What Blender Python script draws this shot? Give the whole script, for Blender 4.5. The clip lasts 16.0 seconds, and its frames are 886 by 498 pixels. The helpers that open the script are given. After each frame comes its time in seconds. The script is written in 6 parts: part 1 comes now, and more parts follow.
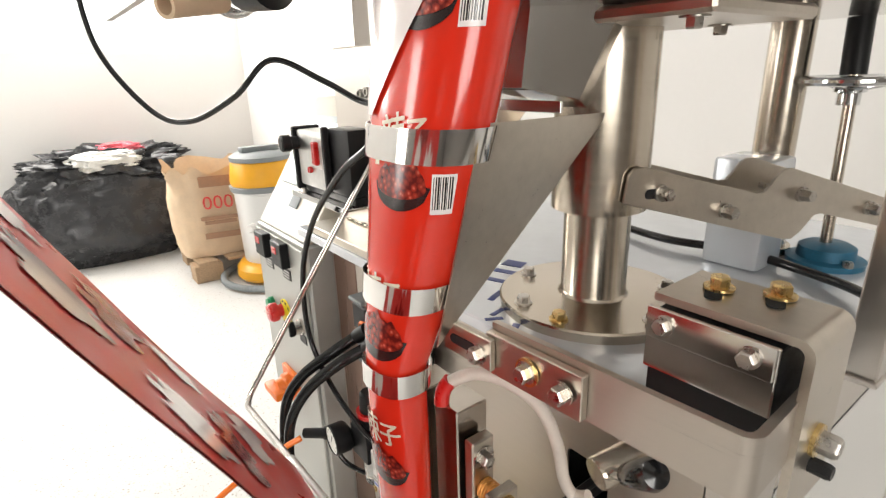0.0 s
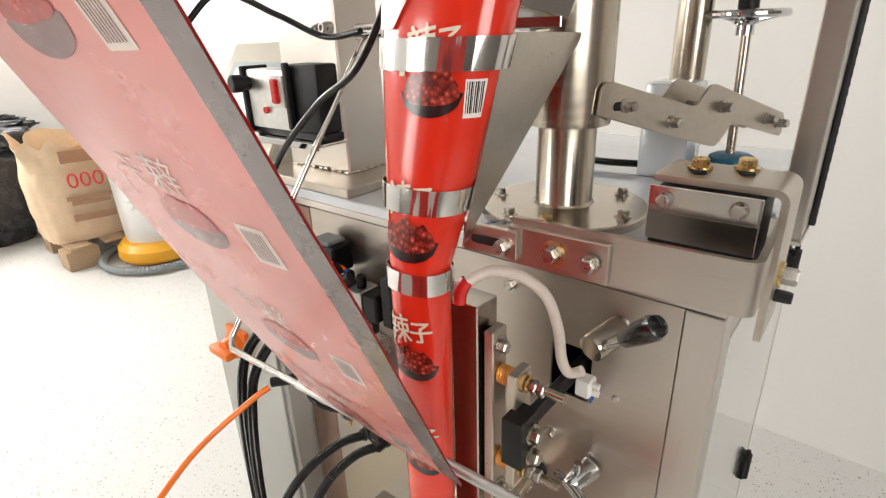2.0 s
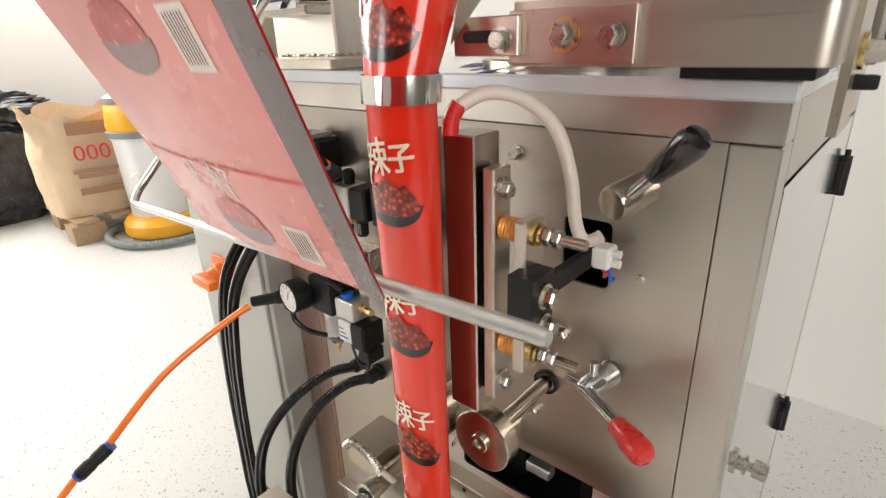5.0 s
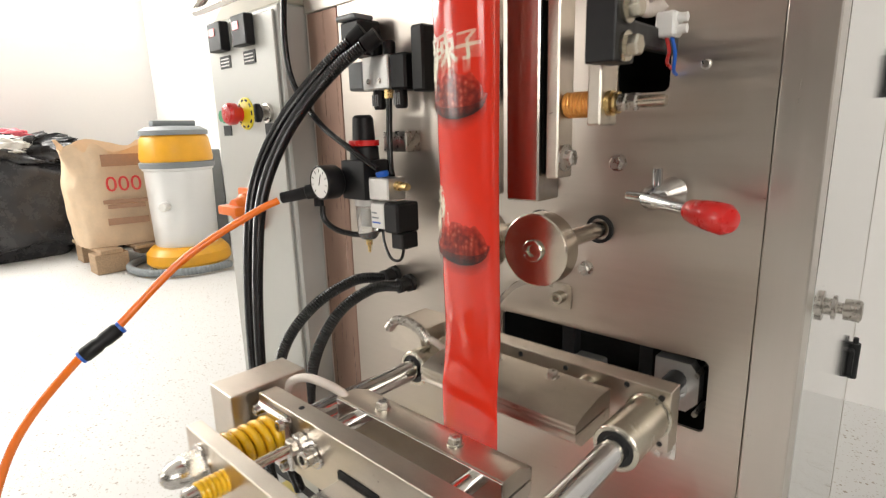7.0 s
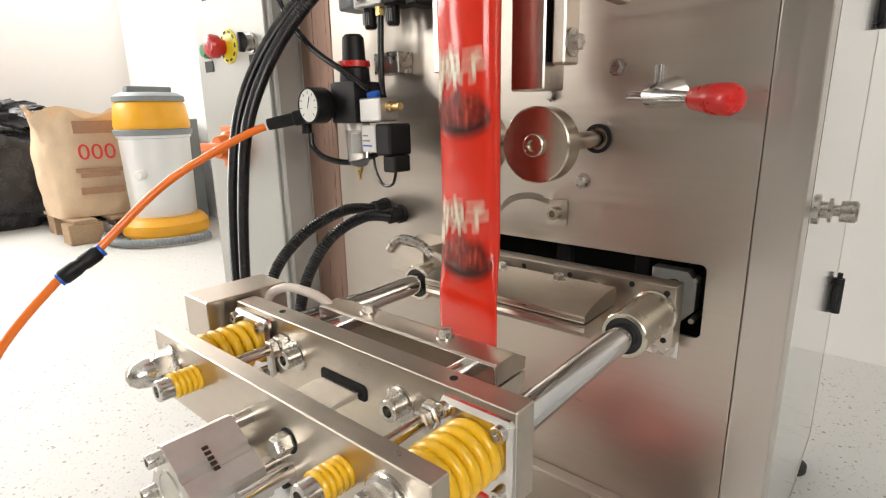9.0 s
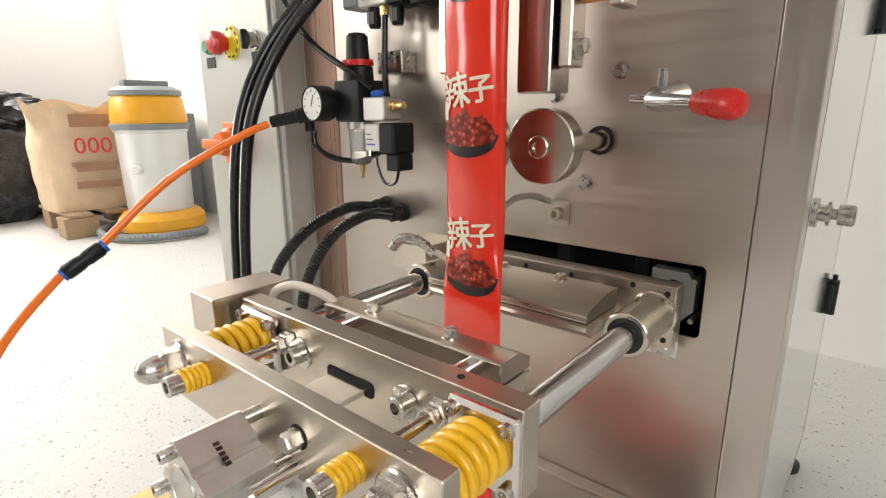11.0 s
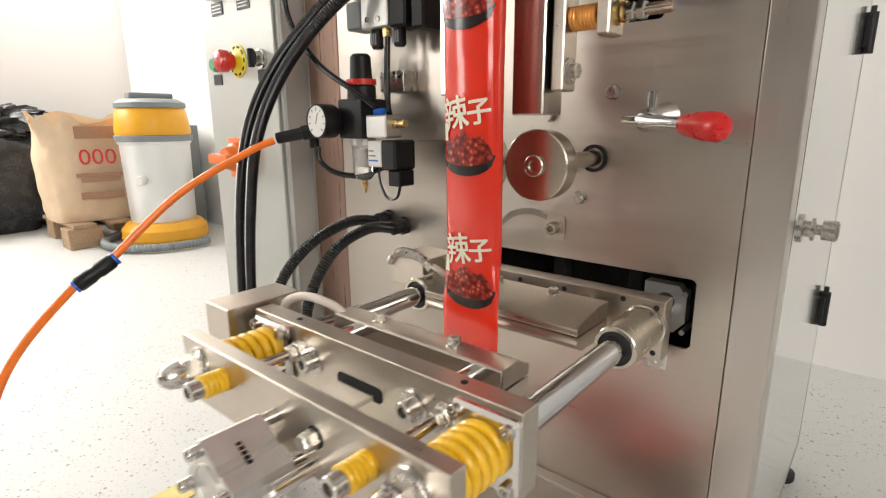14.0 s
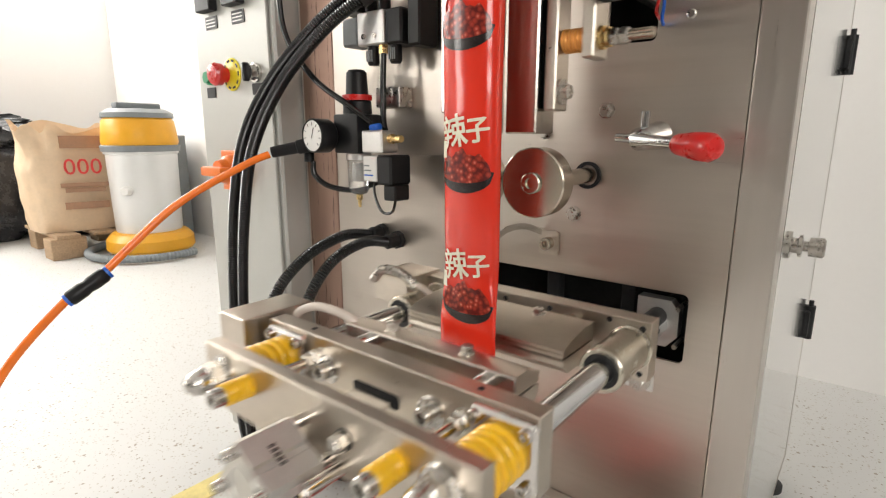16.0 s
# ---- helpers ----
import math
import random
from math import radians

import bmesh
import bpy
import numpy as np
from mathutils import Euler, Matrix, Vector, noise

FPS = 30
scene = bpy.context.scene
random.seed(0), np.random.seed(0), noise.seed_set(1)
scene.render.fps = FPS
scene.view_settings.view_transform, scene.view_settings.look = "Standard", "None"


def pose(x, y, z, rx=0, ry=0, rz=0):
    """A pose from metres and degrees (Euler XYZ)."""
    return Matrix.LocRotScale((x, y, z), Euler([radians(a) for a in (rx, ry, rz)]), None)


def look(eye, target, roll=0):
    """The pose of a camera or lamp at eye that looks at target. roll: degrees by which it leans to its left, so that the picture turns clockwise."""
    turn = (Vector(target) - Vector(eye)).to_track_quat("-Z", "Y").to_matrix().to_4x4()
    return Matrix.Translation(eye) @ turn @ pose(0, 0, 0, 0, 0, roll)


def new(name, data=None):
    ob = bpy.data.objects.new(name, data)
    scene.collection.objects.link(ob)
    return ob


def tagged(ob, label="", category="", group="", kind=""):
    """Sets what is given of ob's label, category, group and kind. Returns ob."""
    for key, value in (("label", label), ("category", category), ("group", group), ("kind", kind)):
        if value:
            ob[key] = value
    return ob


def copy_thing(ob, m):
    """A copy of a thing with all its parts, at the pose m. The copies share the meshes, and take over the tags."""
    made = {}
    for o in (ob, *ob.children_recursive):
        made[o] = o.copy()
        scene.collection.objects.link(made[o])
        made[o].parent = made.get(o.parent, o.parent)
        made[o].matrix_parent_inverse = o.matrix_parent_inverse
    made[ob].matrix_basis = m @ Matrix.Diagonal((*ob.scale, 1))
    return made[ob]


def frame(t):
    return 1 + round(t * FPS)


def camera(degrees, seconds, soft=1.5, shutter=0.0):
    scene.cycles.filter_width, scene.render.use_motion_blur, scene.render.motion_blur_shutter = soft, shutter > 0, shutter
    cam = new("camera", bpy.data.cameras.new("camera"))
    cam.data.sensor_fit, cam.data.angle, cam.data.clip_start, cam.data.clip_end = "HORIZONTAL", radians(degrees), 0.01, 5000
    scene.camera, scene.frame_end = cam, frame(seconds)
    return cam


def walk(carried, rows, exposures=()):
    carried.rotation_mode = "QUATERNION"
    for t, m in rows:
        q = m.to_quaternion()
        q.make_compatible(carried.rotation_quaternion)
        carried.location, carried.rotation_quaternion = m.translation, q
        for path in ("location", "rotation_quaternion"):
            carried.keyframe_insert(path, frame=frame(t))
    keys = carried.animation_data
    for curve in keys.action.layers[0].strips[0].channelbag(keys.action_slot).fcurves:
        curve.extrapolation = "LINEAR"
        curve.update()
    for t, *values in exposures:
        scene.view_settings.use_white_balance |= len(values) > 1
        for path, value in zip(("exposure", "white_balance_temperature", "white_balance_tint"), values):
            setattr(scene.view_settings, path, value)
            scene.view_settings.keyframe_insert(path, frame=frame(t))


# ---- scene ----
cam = camera(79.5, 16.0, soft=1.2, shutter=0.35)
PATH = [
    (0, (0.601, -0.412, 1.289), (-0.913, 0.73, 0.652), -1.8),
    (0.5, (0.585, -0.446, 1.277), (-0.81, 0.813, 0.594), -2.0),
    (1, (0.571, -0.481, 1.263), (-0.719, 0.867, 0.543), -1.8),
    (1.5, (0.554, -0.518, 1.258), (-0.67, 0.877, 0.511), -2.0),
    (2, (0.556, -0.547, 1.252), (-0.63, 0.873, 0.495), -1.9),
    (2.5, (0.561, -0.559, 1.228), (-0.6, 0.864, 0.436), -2.0),
    (3, (0.557, -0.559, 1.203), (-0.592, 0.854, 0.376), -2.3),
    (3.2, (0.555, -0.553, 1.192), (-0.595, 0.857, 0.361), -2.3),
    (5.3, (0.549, -0.507, 1.021), (-0.724, 0.875, 0.333), -2.4),
    (5.5, (0.551, -0.508, 0.986), (-0.753, 0.874, 0.362), -2.4),
    (6, (0.557, -0.515, 0.892), (-0.783, 0.874, 0.366), -2.3),
    (6.5, (0.557, -0.553, 0.819), (-0.793, 0.851, 0.364), -2.0),
    (7, (0.548, -0.573, 0.768), (-0.782, 0.856, 0.331), -1.6),
    (7.5, (0.545, -0.582, 0.718), (-0.76, 0.868, 0.276), -1.4),
    (8, (0.535, -0.585, 0.7), (-0.753, 0.875, 0.24), -1.4),
    (8.5, (0.533, -0.586, 0.686), (-0.742, 0.878, 0.207), -1.3),
    (9, (0.538, -0.591, 0.681), (-0.73, 0.875, 0.189), -1.1),
    (11.5, (0.534, -0.602, 0.687), (-0.719, 0.874, 0.184), -0.4),
    (12, (0.538, -0.605, 0.69), (-0.716, 0.872, 0.194), -0.3),
    (12.5, (0.541, -0.61, 0.693), (-0.717, 0.866, 0.206), -0.3),
    (13, (0.543, -0.61, 0.693), (-0.718, 0.865, 0.212), -0.4),
    (13.5, (0.545, -0.611, 0.694), (-0.719, 0.864, 0.218), -0.4),
    (14, (0.549, -0.617, 0.695), (-0.711, 0.864, 0.228), -0.4),
    (14.5, (0.547, -0.629, 0.699), (-0.704, 0.865, 0.244), -0.4),
    (15, (0.544, -0.629, 0.699), (-0.697, 0.875, 0.256), -0.2),
    (15.5, (0.542, -0.629, 0.7), (-0.692, 0.885, 0.266), -0.1),
    (16, (0.543, -0.628, 0.701), (-0.685, 0.892, 0.274), 0.1),
]
walk(cam, [(t, look(eye, target, roll)) for t, eye, target, roll in PATH])

# ---- light ----
FLOOR = -0.02
RX0, RX1, RY0, RY1, RZ1 = -4.40, 3.2, -4.6, 1.22, 2.98
world = bpy.data.worlds.new("daylight")
scene.world = world
world.use_nodes = True
wn = world.node_tree.nodes
sky = wn.new("ShaderNodeTexSky")
sky.sky_type, sky.sun_disc = "NISHITA", False
sky.sun_elevation, sky.sun_rotation = radians(40), radians(200)
wn["Background"].inputs["Strength"].default_value = 0.10
world.node_tree.links.new(sky.outputs["Color"], wn["Background"].inputs["Color"])


def lamp(name, at, target, w, h, watts, colour=(1, 0.955, 0.885)):
    data = bpy.data.lights.new(name, "AREA")
    data.shape, data.size, data.size_y, data.energy, data.color = "RECTANGLE", w, h, watts, colour
    ob = new(name, data)
    ob.matrix_world = look(at, target)
    return ob


lamp("window_light_west", (-4.32, -0.8, 2.1), (-2.0, -0.8, 0.0), 3.4, 1.15, 146)
# unseen lamp, placed so the panel's left half reflects something bright
lamp("added_light_south", (-3.55, RY0 + 0.08, 1.75), (0.2, 0, 0.6), 1.1, 1.9, 50)
# fill lamp with no known source, added to brighten the right-hand wall
lamp("added_fill_east", (RX1 - 0.08, -2.2, 1.8), (0.4, 0.4, 0.7), 2.0, 1.5, 60)


# ---- materials ----
def nodes_of(name):
    m = bpy.data.materials.new(name)
    m.use_nodes = True
    return m, m.node_tree.nodes, m.node_tree.links, m.node_tree.nodes["Principled BSDF"]


def plain(name, col, rough=0.5, metal=0.0, vary=0.12, scale=30.0, bump=0.05, grain=(1, 1, 1), coat=0.0, spec=None, alpha=None, trans=0.0, fine=6.0, aniso=0.0):
    """A surface with variation at two scales in colour, roughness and relief."""
    m, n, l, b = nodes_of(name)
    tc = n.new("ShaderNodeTexCoord")
    mp = n.new("ShaderNodeMapping")
    mp.inputs["Scale"].default_value = grain
    l.new(tc.outputs["Object"], mp.inputs["Vector"])
    big, small = n.new("ShaderNodeTexNoise"), n.new("ShaderNodeTexNoise")
    big.inputs["Scale"].default_value, big.inputs["Detail"].default_value = scale, 5
    small.inputs["Scale"].default_value, small.inputs["Detail"].default_value = scale * fine, 3
    for t in (big, small):
        l.new(mp.outputs["Vector"], t.inputs["Vector"])
    add = n.new("ShaderNodeMath")
    add.operation = "MULTIPLY_ADD"
    add.inputs[1].default_value = 0.45
    l.new(small.outputs["Fac"], add.inputs[0])
    l.new(big.outputs["Fac"], add.inputs[2])
    ramp = n.new("ShaderNodeMapRange")
    ramp.inputs["From Min"].default_value, ramp.inputs["From Max"].default_value = 0.4, 1.05
    ramp.inputs["To Min"].default_value, ramp.inputs["To Max"].default_value = 1 - vary, 1 + vary * 0.6
    l.new(add.outputs[0], ramp.inputs["Value"])
    mul = n.new("ShaderNodeVectorMath")
    mul.operation = "SCALE"
    mul.inputs[0].default_value = col
    l.new(ramp.outputs[0], mul.inputs["Scale"])
    l.new(mul.outputs[0], b.inputs["Base Color"])
    rr = n.new("ShaderNodeMapRange")
    rr.inputs["From Min"].default_value, rr.inputs["From Max"].default_value = 0.4, 1.05
    rr.inputs["To Min"].default_value, rr.inputs["To Max"].default_value = rough * 0.8, min(1, rough * 1.25)
    l.new(add.outputs[0], rr.inputs["Value"])
    l.new(rr.outputs[0], b.inputs["Roughness"])
    b.inputs["Metallic"].default_value = metal
    b.inputs["Anisotropic"].default_value = aniso
    b.inputs["Coat Weight"].default_value = coat
    b.inputs["Coat Roughness"].default_value = 0.08
    b.inputs["Transmission Weight"].default_value = trans
    if spec is not None:
        b.inputs["Specular IOR Level"].default_value = spec
    if bump:
        bp = n.new("ShaderNodeBump")
        bp.inputs["Strength"].default_value, bp.inputs["Distance"].default_value = min(1, bump * 4), 0.05 / (scale * fine * max(grain))
        l.new(small.outputs["Fac"], bp.inputs["Height"])
        l.new(bp.outputs["Normal"], b.inputs["Normal"])
    if alpha is not None:
        b.inputs["Alpha"].default_value = alpha
    return m


PANEL = plain("brushed_stainless_panel", (0.55, 0.495, 0.44), 0.33, 1.0, 0.045, 4, 0.05, (1, 1, 40), fine=22, aniso=0.6)
FRAME = plain("brushed_stainless_frame", (0.62, 0.575, 0.53), 0.33, 1.0, 0.025, 5, 0.0, (30, 30, 1), fine=18)
# brown with a metallic share, used on the left corner post only
BROWN = plain("brown_post_metal", (0.30, 0.19, 0.145), 0.3, 0.7, 0.08, 6, 0.0, (20, 20, 1), fine=8)
PLATE = plain("ground_steel_plate", (0.58, 0.525, 0.455), 0.32, 1.0, 0.10, 30, 0.01, (1.5, 3, 3), fine=9)
BAR = plain("smooth_ground_steel", (0.48, 0.43, 0.38), 0.2, 1.0, 0.05, 20, 0.02, (6, 6, 1))
SMOOTH = plain("polished_stainless", (0.66, 0.63, 0.60), 0.16, 1.0, 0.08, 40, 0.02)
TURNED = plain("turned_stainless", (0.52, 0.46, 0.385), 0.22, 1.0, 0.08, 8, 0.05, (1, 1, 30), fine=10)
CHROME = plain("chrome", (0.66, 0.665, 0.67), 0.10, 1.0, 0.04, 40, 0.0)
SATIN = plain("satin_bolt_steel", (0.58, 0.555, 0.52), 0.25, 1.0, 0.16, 90, 0.04)
MIRROR = plain("mirror_steel", (0.74, 0.72, 0.70), 0.09, 1.0, 0.05, 20, 0.0)
NICKEL = plain("nickel_bushing", (0.56, 0.52, 0.44), 0.24, 1.0, 0.12, 50, 0.03)
ZINC = plain("zinc_bolt", (0.52, 0.49, 0.45), 0.28, 1.0, 0.2, 120, 0.05)
BRASS = plain("yellow_zinc_brass", (0.72, 0.53, 0.24), 0.28, 1.0, 0.2, 120, 0.04)
COPPER = plain("orange_spring", (0.78, 0.36, 0.09), 0.34, 0.55, 0.15, 90, 0.04)
YELLOW = plain("yellow_spring_paint", (0.86, 0.50, 0.012), 0.30, 0.0, 0.10, 60, 0.03, coat=0.3)
BLACK = plain("black_plastic", (0.011, 0.011, 0.012), 0.42, 0.0, 0.3, 60, 0.05, spec=0.3)
GLOSSB = plain("glossy_black_plastic", (0.010, 0.010, 0.011), 0.2, 0.0, 0.1, 40, 0.0, coat=0.5)
HOSE = plain("black_conduit", (0.012, 0.012, 0.013), 0.2, 0.0, 0.3, 80, 0.04)
RUBBER = plain("black_rubber", (0.02, 0.02, 0.021), 0.6, 0.0, 0.3, 60, 0.08)
# near-black that stands for shade: behind the cut-outs, in holes and slots
SHADE_BLACK = plain("painted_inside_shade", (0.008, 0.008, 0.009), 0.8, 0.0, 0.3, 20, 0.1)
RED = plain("red_plastic", (0.62, 0.018, 0.016), 0.28, 0.0, 0.06, 40, 0.02, coat=0.3)
ORANGE = plain("orange_plastic", (0.90, 0.20, 0.02), 0.35, 0.0, 0.06, 40, 0.02)
ORTUBE = plain("orange_tube", (0.95, 0.20, 0.015), 0.22, 0.0, 0.06, 30, 0.02, coat=0.2)
BLUE = plain("blue_plastic", (0.01, 0.11, 0.55), 0.3, 0.0, 0.1, 40, 0.02)
BLUEIRON = plain("blue_cast_iron", (0.02, 0.13, 0.22), 0.5, 0.1, 0.3, 60, 0.15)
GREEN = plain("green_plastic", (0.02, 0.30, 0.12), 0.35, 0.0, 0.1, 40, 0.02)
SIGNY = plain("yellow_plastic", (0.85, 0.70, 0.02), 0.4, 0.0, 0.06, 40, 0.02)
WHITE = plain("white_plastic", (0.80, 0.79, 0.76), 0.4, 0.0, 0.05, 40, 0.02)
SLEEVE = plain("white_glass_sleeve", (0.72, 0.64, 0.57), 0.5, 0.0, 0.10, 60, 0.08)
SILVER = plain("anodised_aluminium", (0.62, 0.61, 0.59), 0.38, 0.85, 0.10, 80, 0.04)
ALU = plain("cast_aluminium", (0.66, 0.65, 0.63), 0.36, 0.9, 0.14, 90, 0.08)
CLEAR = plain("clear_bowl", (0.92, 0.94, 0.94), 0.06, 0.0, 0.03, 30, 0.0, trans=0.9)
ACRYL = plain("film_covered_steel", (0.80, 0.80, 0.79), 0.10, 0.95, 0.06, 6, 0.03)
TABLE = plain("film_covered_table", (0.70, 0.735, 0.78), 0.18, 0.25, 0.05, 8, 0.06, coat=0.4)
NAVY = plain("navy_print", (0.03, 0.05, 0.22), 0.4, 0.0, 0.1, 40, 0.0)
PAINT = plain("grey_enamel", (0.50, 0.50, 0.47), 0.42, 0.35, 0.06, 12, 0.04)
CREAM = plain("cream_enamel", (0.66, 0.62, 0.52), 0.4, 0.1, 0.06, 20, 0.03)
SCREEN = plain("pale_screen", (0.82, 0.88, 0.90), 0.15, 0.0, 0.03, 10, 0.0)
SCREEN.node_tree.nodes["Principled BSDF"].inputs["Emission Color"].default_value = (0.85, 0.93, 0.96, 1)
SCREEN.node_tree.nodes["Principled BSDF"].inputs["Emission Strength"].default_value = 0.6
SCRIM = plain("screen_bezel", (0.42, 0.48, 0.50), 0.35, 0.0, 0.06, 20, 0.02)
FILM = plain("red_laminate_film", (0.72, 0.030, 0.012), 0.17, 0.0, 0.07, 18, 0.03, (1, 1, 0.4), coat=0.6, fine=3)
FILMW = plain("white_film_print", (0.84, 0.80, 0.78), 0.22, 0.0, 0.05, 18, 0.03, coat=0.5)
INKW = plain("cream_ink", (0.80, 0.74, 0.58), 0.3, 0.0, 0.06, 40, 0.0, coat=0.4)
INKB = plain("black_ink", (0.018, 0.012, 0.012), 0.22, 0.0, 0.1, 40, 0.0, coat=0.4)
INKR = plain("dark_red_ink", (0.30, 0.012, 0.012), 0.25, 0.0, 0.15, 40, 0.0, coat=0.4)
# grey chosen for unseen walls, so the steel reflects a darker room
UNSEEN_GREY = plain("unseen_wall_grey", (0.19, 0.175, 0.16), 0.75, 0.0, 0.05, 1.6, 0.05, fine=40)
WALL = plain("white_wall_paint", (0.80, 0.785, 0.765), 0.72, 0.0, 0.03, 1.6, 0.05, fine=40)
CEIL = plain("white_ceiling_paint", (0.82, 0.82, 0.81), 0.8, 0.0, 0.03, 2, 0.05)
PAPER = plain("kraft_paper", (0.70, 0.53, 0.36), 0.75, 0.0, 0.14, 9, 0.2)
WOOD = plain("pallet_wood", (0.42, 0.29, 0.18), 0.75, 0.0, 0.3, 14, 0.2, (1, 8, 8))
BAG = plain("black_bin_bag", (0.036, 0.037, 0.041), 0.26, 0.0, 0.3, 14, 0.5)
TANK = plain("brushed_tank", (0.74, 0.74, 0.73), 0.36, 0.35, 0.03, 5, 0.0)
VACY = plain("amber_plastic", (0.82, 0.40, 0.02), 0.35, 0.0, 0.06, 20, 0.02)
GREYP = plain("grey_plastic", (0.22, 0.24, 0.25), 0.5, 0.0, 0.1, 30, 0.04)
LINEY = plain("yellow_floor_paint", (0.80, 0.66, 0.24), 0.5, 0.0, 0.2, 25, 0.05)
PINK = plain("pink_scrap_film", (0.70, 0.12, 0.16), 0.3, 0.0, 0.2, 20, 0.2)
AMBER = plain("amber_disc", (0.62, 0.26, 0.04), 0.2, 0.0, 0.1, 20, 0.05, coat=0.5)


def terrazzo():
    m, n, l, b = nodes_of("terrazzo")
    tc = n.new("ShaderNodeTexCoord")
    base = (0.64, 0.635, 0.62, 1)
    last = None
    for scale, lo, hi, col in ((52, 0.12, 0.16, (0.34, 0.30, 0.25, 1)), (75, 0.13, 0.19, (0.50, 0.46, 0.41, 1)), (120, 0.14, 0.20, (0.48, 0.45, 0.41, 1))):
        v = n.new("ShaderNodeTexVoronoi")
        v.inputs["Scale"].default_value = scale
        l.new(tc.outputs["Object"], v.inputs["Vector"])
        w = n.new("ShaderNodeTexNoise")
        w.inputs["Scale"].default_value = scale * 0.35
        l.new(tc.outputs["Object"], w.inputs["Vector"])
        s = n.new("ShaderNodeMath")
        s.operation = "MULTIPLY_ADD"
        s.inputs[1].default_value = -0.36
        l.new(w.outputs["Fac"], s.inputs[0])
        l.new(v.outputs["Distance"], s.inputs[2])
        r = n.new("ShaderNodeMapRange")
        r.inputs["From Min"].default_value, r.inputs["From Max"].default_value = lo - 0.18, hi - 0.18
        r.inputs["To Min"].default_value, r.inputs["To Max"].default_value = 1, 0
        l.new(s.outputs[0], r.inputs["Value"])
        mx = n.new("ShaderNodeMix")
        mx.data_type = "RGBA"
        mx.inputs["B"].default_value = col
        if last is None:
            mx.inputs["A"].default_value = base
        else:
            l.new(last, mx.inputs["A"])
        l.new(r.outputs[0], mx.inputs["Factor"])
        last = mx.outputs["Result"]
    l.new(last, b.inputs["Base Color"])
    b.inputs["Roughness"].default_value = 0.5
    return m


TERRAZZO = terrazzo()


def meat():
    m, n, l, b = nodes_of("chilli_meat_print")
    tc = n.new("ShaderNodeTexCoord")
    v = n.new("ShaderNodeTexVoronoi")
    v.inputs["Scale"].default_value = 190
    l.new(tc.outputs["Object"], v.inputs["Vector"])
    w = n.new("ShaderNodeTexNoise")
    w.inputs["Scale"].default_value, w.inputs["Detail"].default_value = 260, 4
    l.new(tc.outputs["Object"], w.inputs["Vector"])
    mx = n.new("ShaderNodeMath")
    mx.operation = "MULTIPLY_ADD"
    mx.inputs[1].default_value = 0.5
    l.new(w.outputs["Fac"], mx.inputs[0])
    l.new(v.outputs["Distance"], mx.inputs[2])
    r = n.new("ShaderNodeValToRGB")
    e = r.color_ramp.elements
    e[0].position, e[0].color = 0.30, (0.62, 0.16, 0.10, 1)
    e[1].position, e[1].color = 0.95, (0.10, 0.008, 0.006, 1)
    k = r.color_ramp.elements.new(0.55)
    k.color = (0.36, 0.035, 0.02, 1)
    l.new(mx.outputs[0], r.inputs["Fac"])
    l.new(r.outputs["Color"], b.inputs["Base Color"])
    b.inputs["Roughness"].default_value = 0.22
    b.inputs["Coat Weight"].default_value = 0.4
    return m


MEAT = meat()


# ---- building helpers: all shapes are given in world metres ----
def thing(name, at, label, category, group="", kind=""):
    ob = new(name)
    ob.empty_display_size = 0.02
    ob.location = at
    return tagged(ob, label, category, group, kind)


def finish(name, bm, material, origin=(0, 0, 0), sharp=32):
    bmesh.ops.recalc_face_normals(bm, faces=bm.faces)
    bmesh.ops.translate(bm, verts=bm.verts, vec=-Vector(origin))
    me = bpy.data.meshes.new(name)
    bm.to_mesh(me)
    bm.free()
    me.polygons.foreach_set("use_smooth", [True] * len(me.polygons))
    me.set_sharp_from_angle(angle=radians(sharp))
    me.materials.append(material)
    return me


def base_of(ob):
    at = Vector((0, 0, 0))
    while ob is not None:
        at += ob.location
        ob = ob.parent
    return at


def part(name, bm, material, parent, label="", sharp=32):
    ob = new(name, finish(name, bm, material, base_of(parent), sharp))
    ob.parent = parent
    return tagged(ob, label)


def solid(name, bm, material, label, category, at, group="", kind="", sharp=32):
    ob = new(name, finish(name, bm, material, at, sharp))
    ob.location = at
    return tagged(ob, label, category, group, kind)


def B():
    return bmesh.new()


def box(bm, x0, x1, y0, y1, z0, z1, bev=0.0012, turn=None, seg=1):
    m = Matrix.Translation(((x0 + x1) / 2, (y0 + y1) / 2, (z0 + z1) / 2)) @ Matrix.Diagonal((abs(x1 - x0), abs(y1 - y0), abs(z1 - z0), 1))
    if turn is not None:
        m = turn @ m
    vs = bmesh.ops.create_cube(bm, size=1, matrix=m)["verts"]
    if bev:
        es = {e for v in vs for e in v.link_edges}
        bmesh.ops.bevel(bm, geom=list(es), offset=bev, segments=seg, affect="EDGES", profile=0.6)
    return bm


def frame_of(p0, p1):
    p0, p1 = Vector(p0), Vector(p1)
    d = p1 - p0
    return Matrix.Translation((p0 + p1) / 2) @ d.to_track_quat("Z", "Y").to_matrix().to_4x4(), d.length


def cyl(bm, p0, p1, r, r2=None, seg=28, spin=0.0):
    m, h = frame_of(p0, p1)
    bmesh.ops.create_cone(bm, cap_ends=True, segments=seg, radius1=r, radius2=r if r2 is None else r2, depth=h, matrix=m @ Matrix.Rotation(spin, 4, "Z"))
    return bm


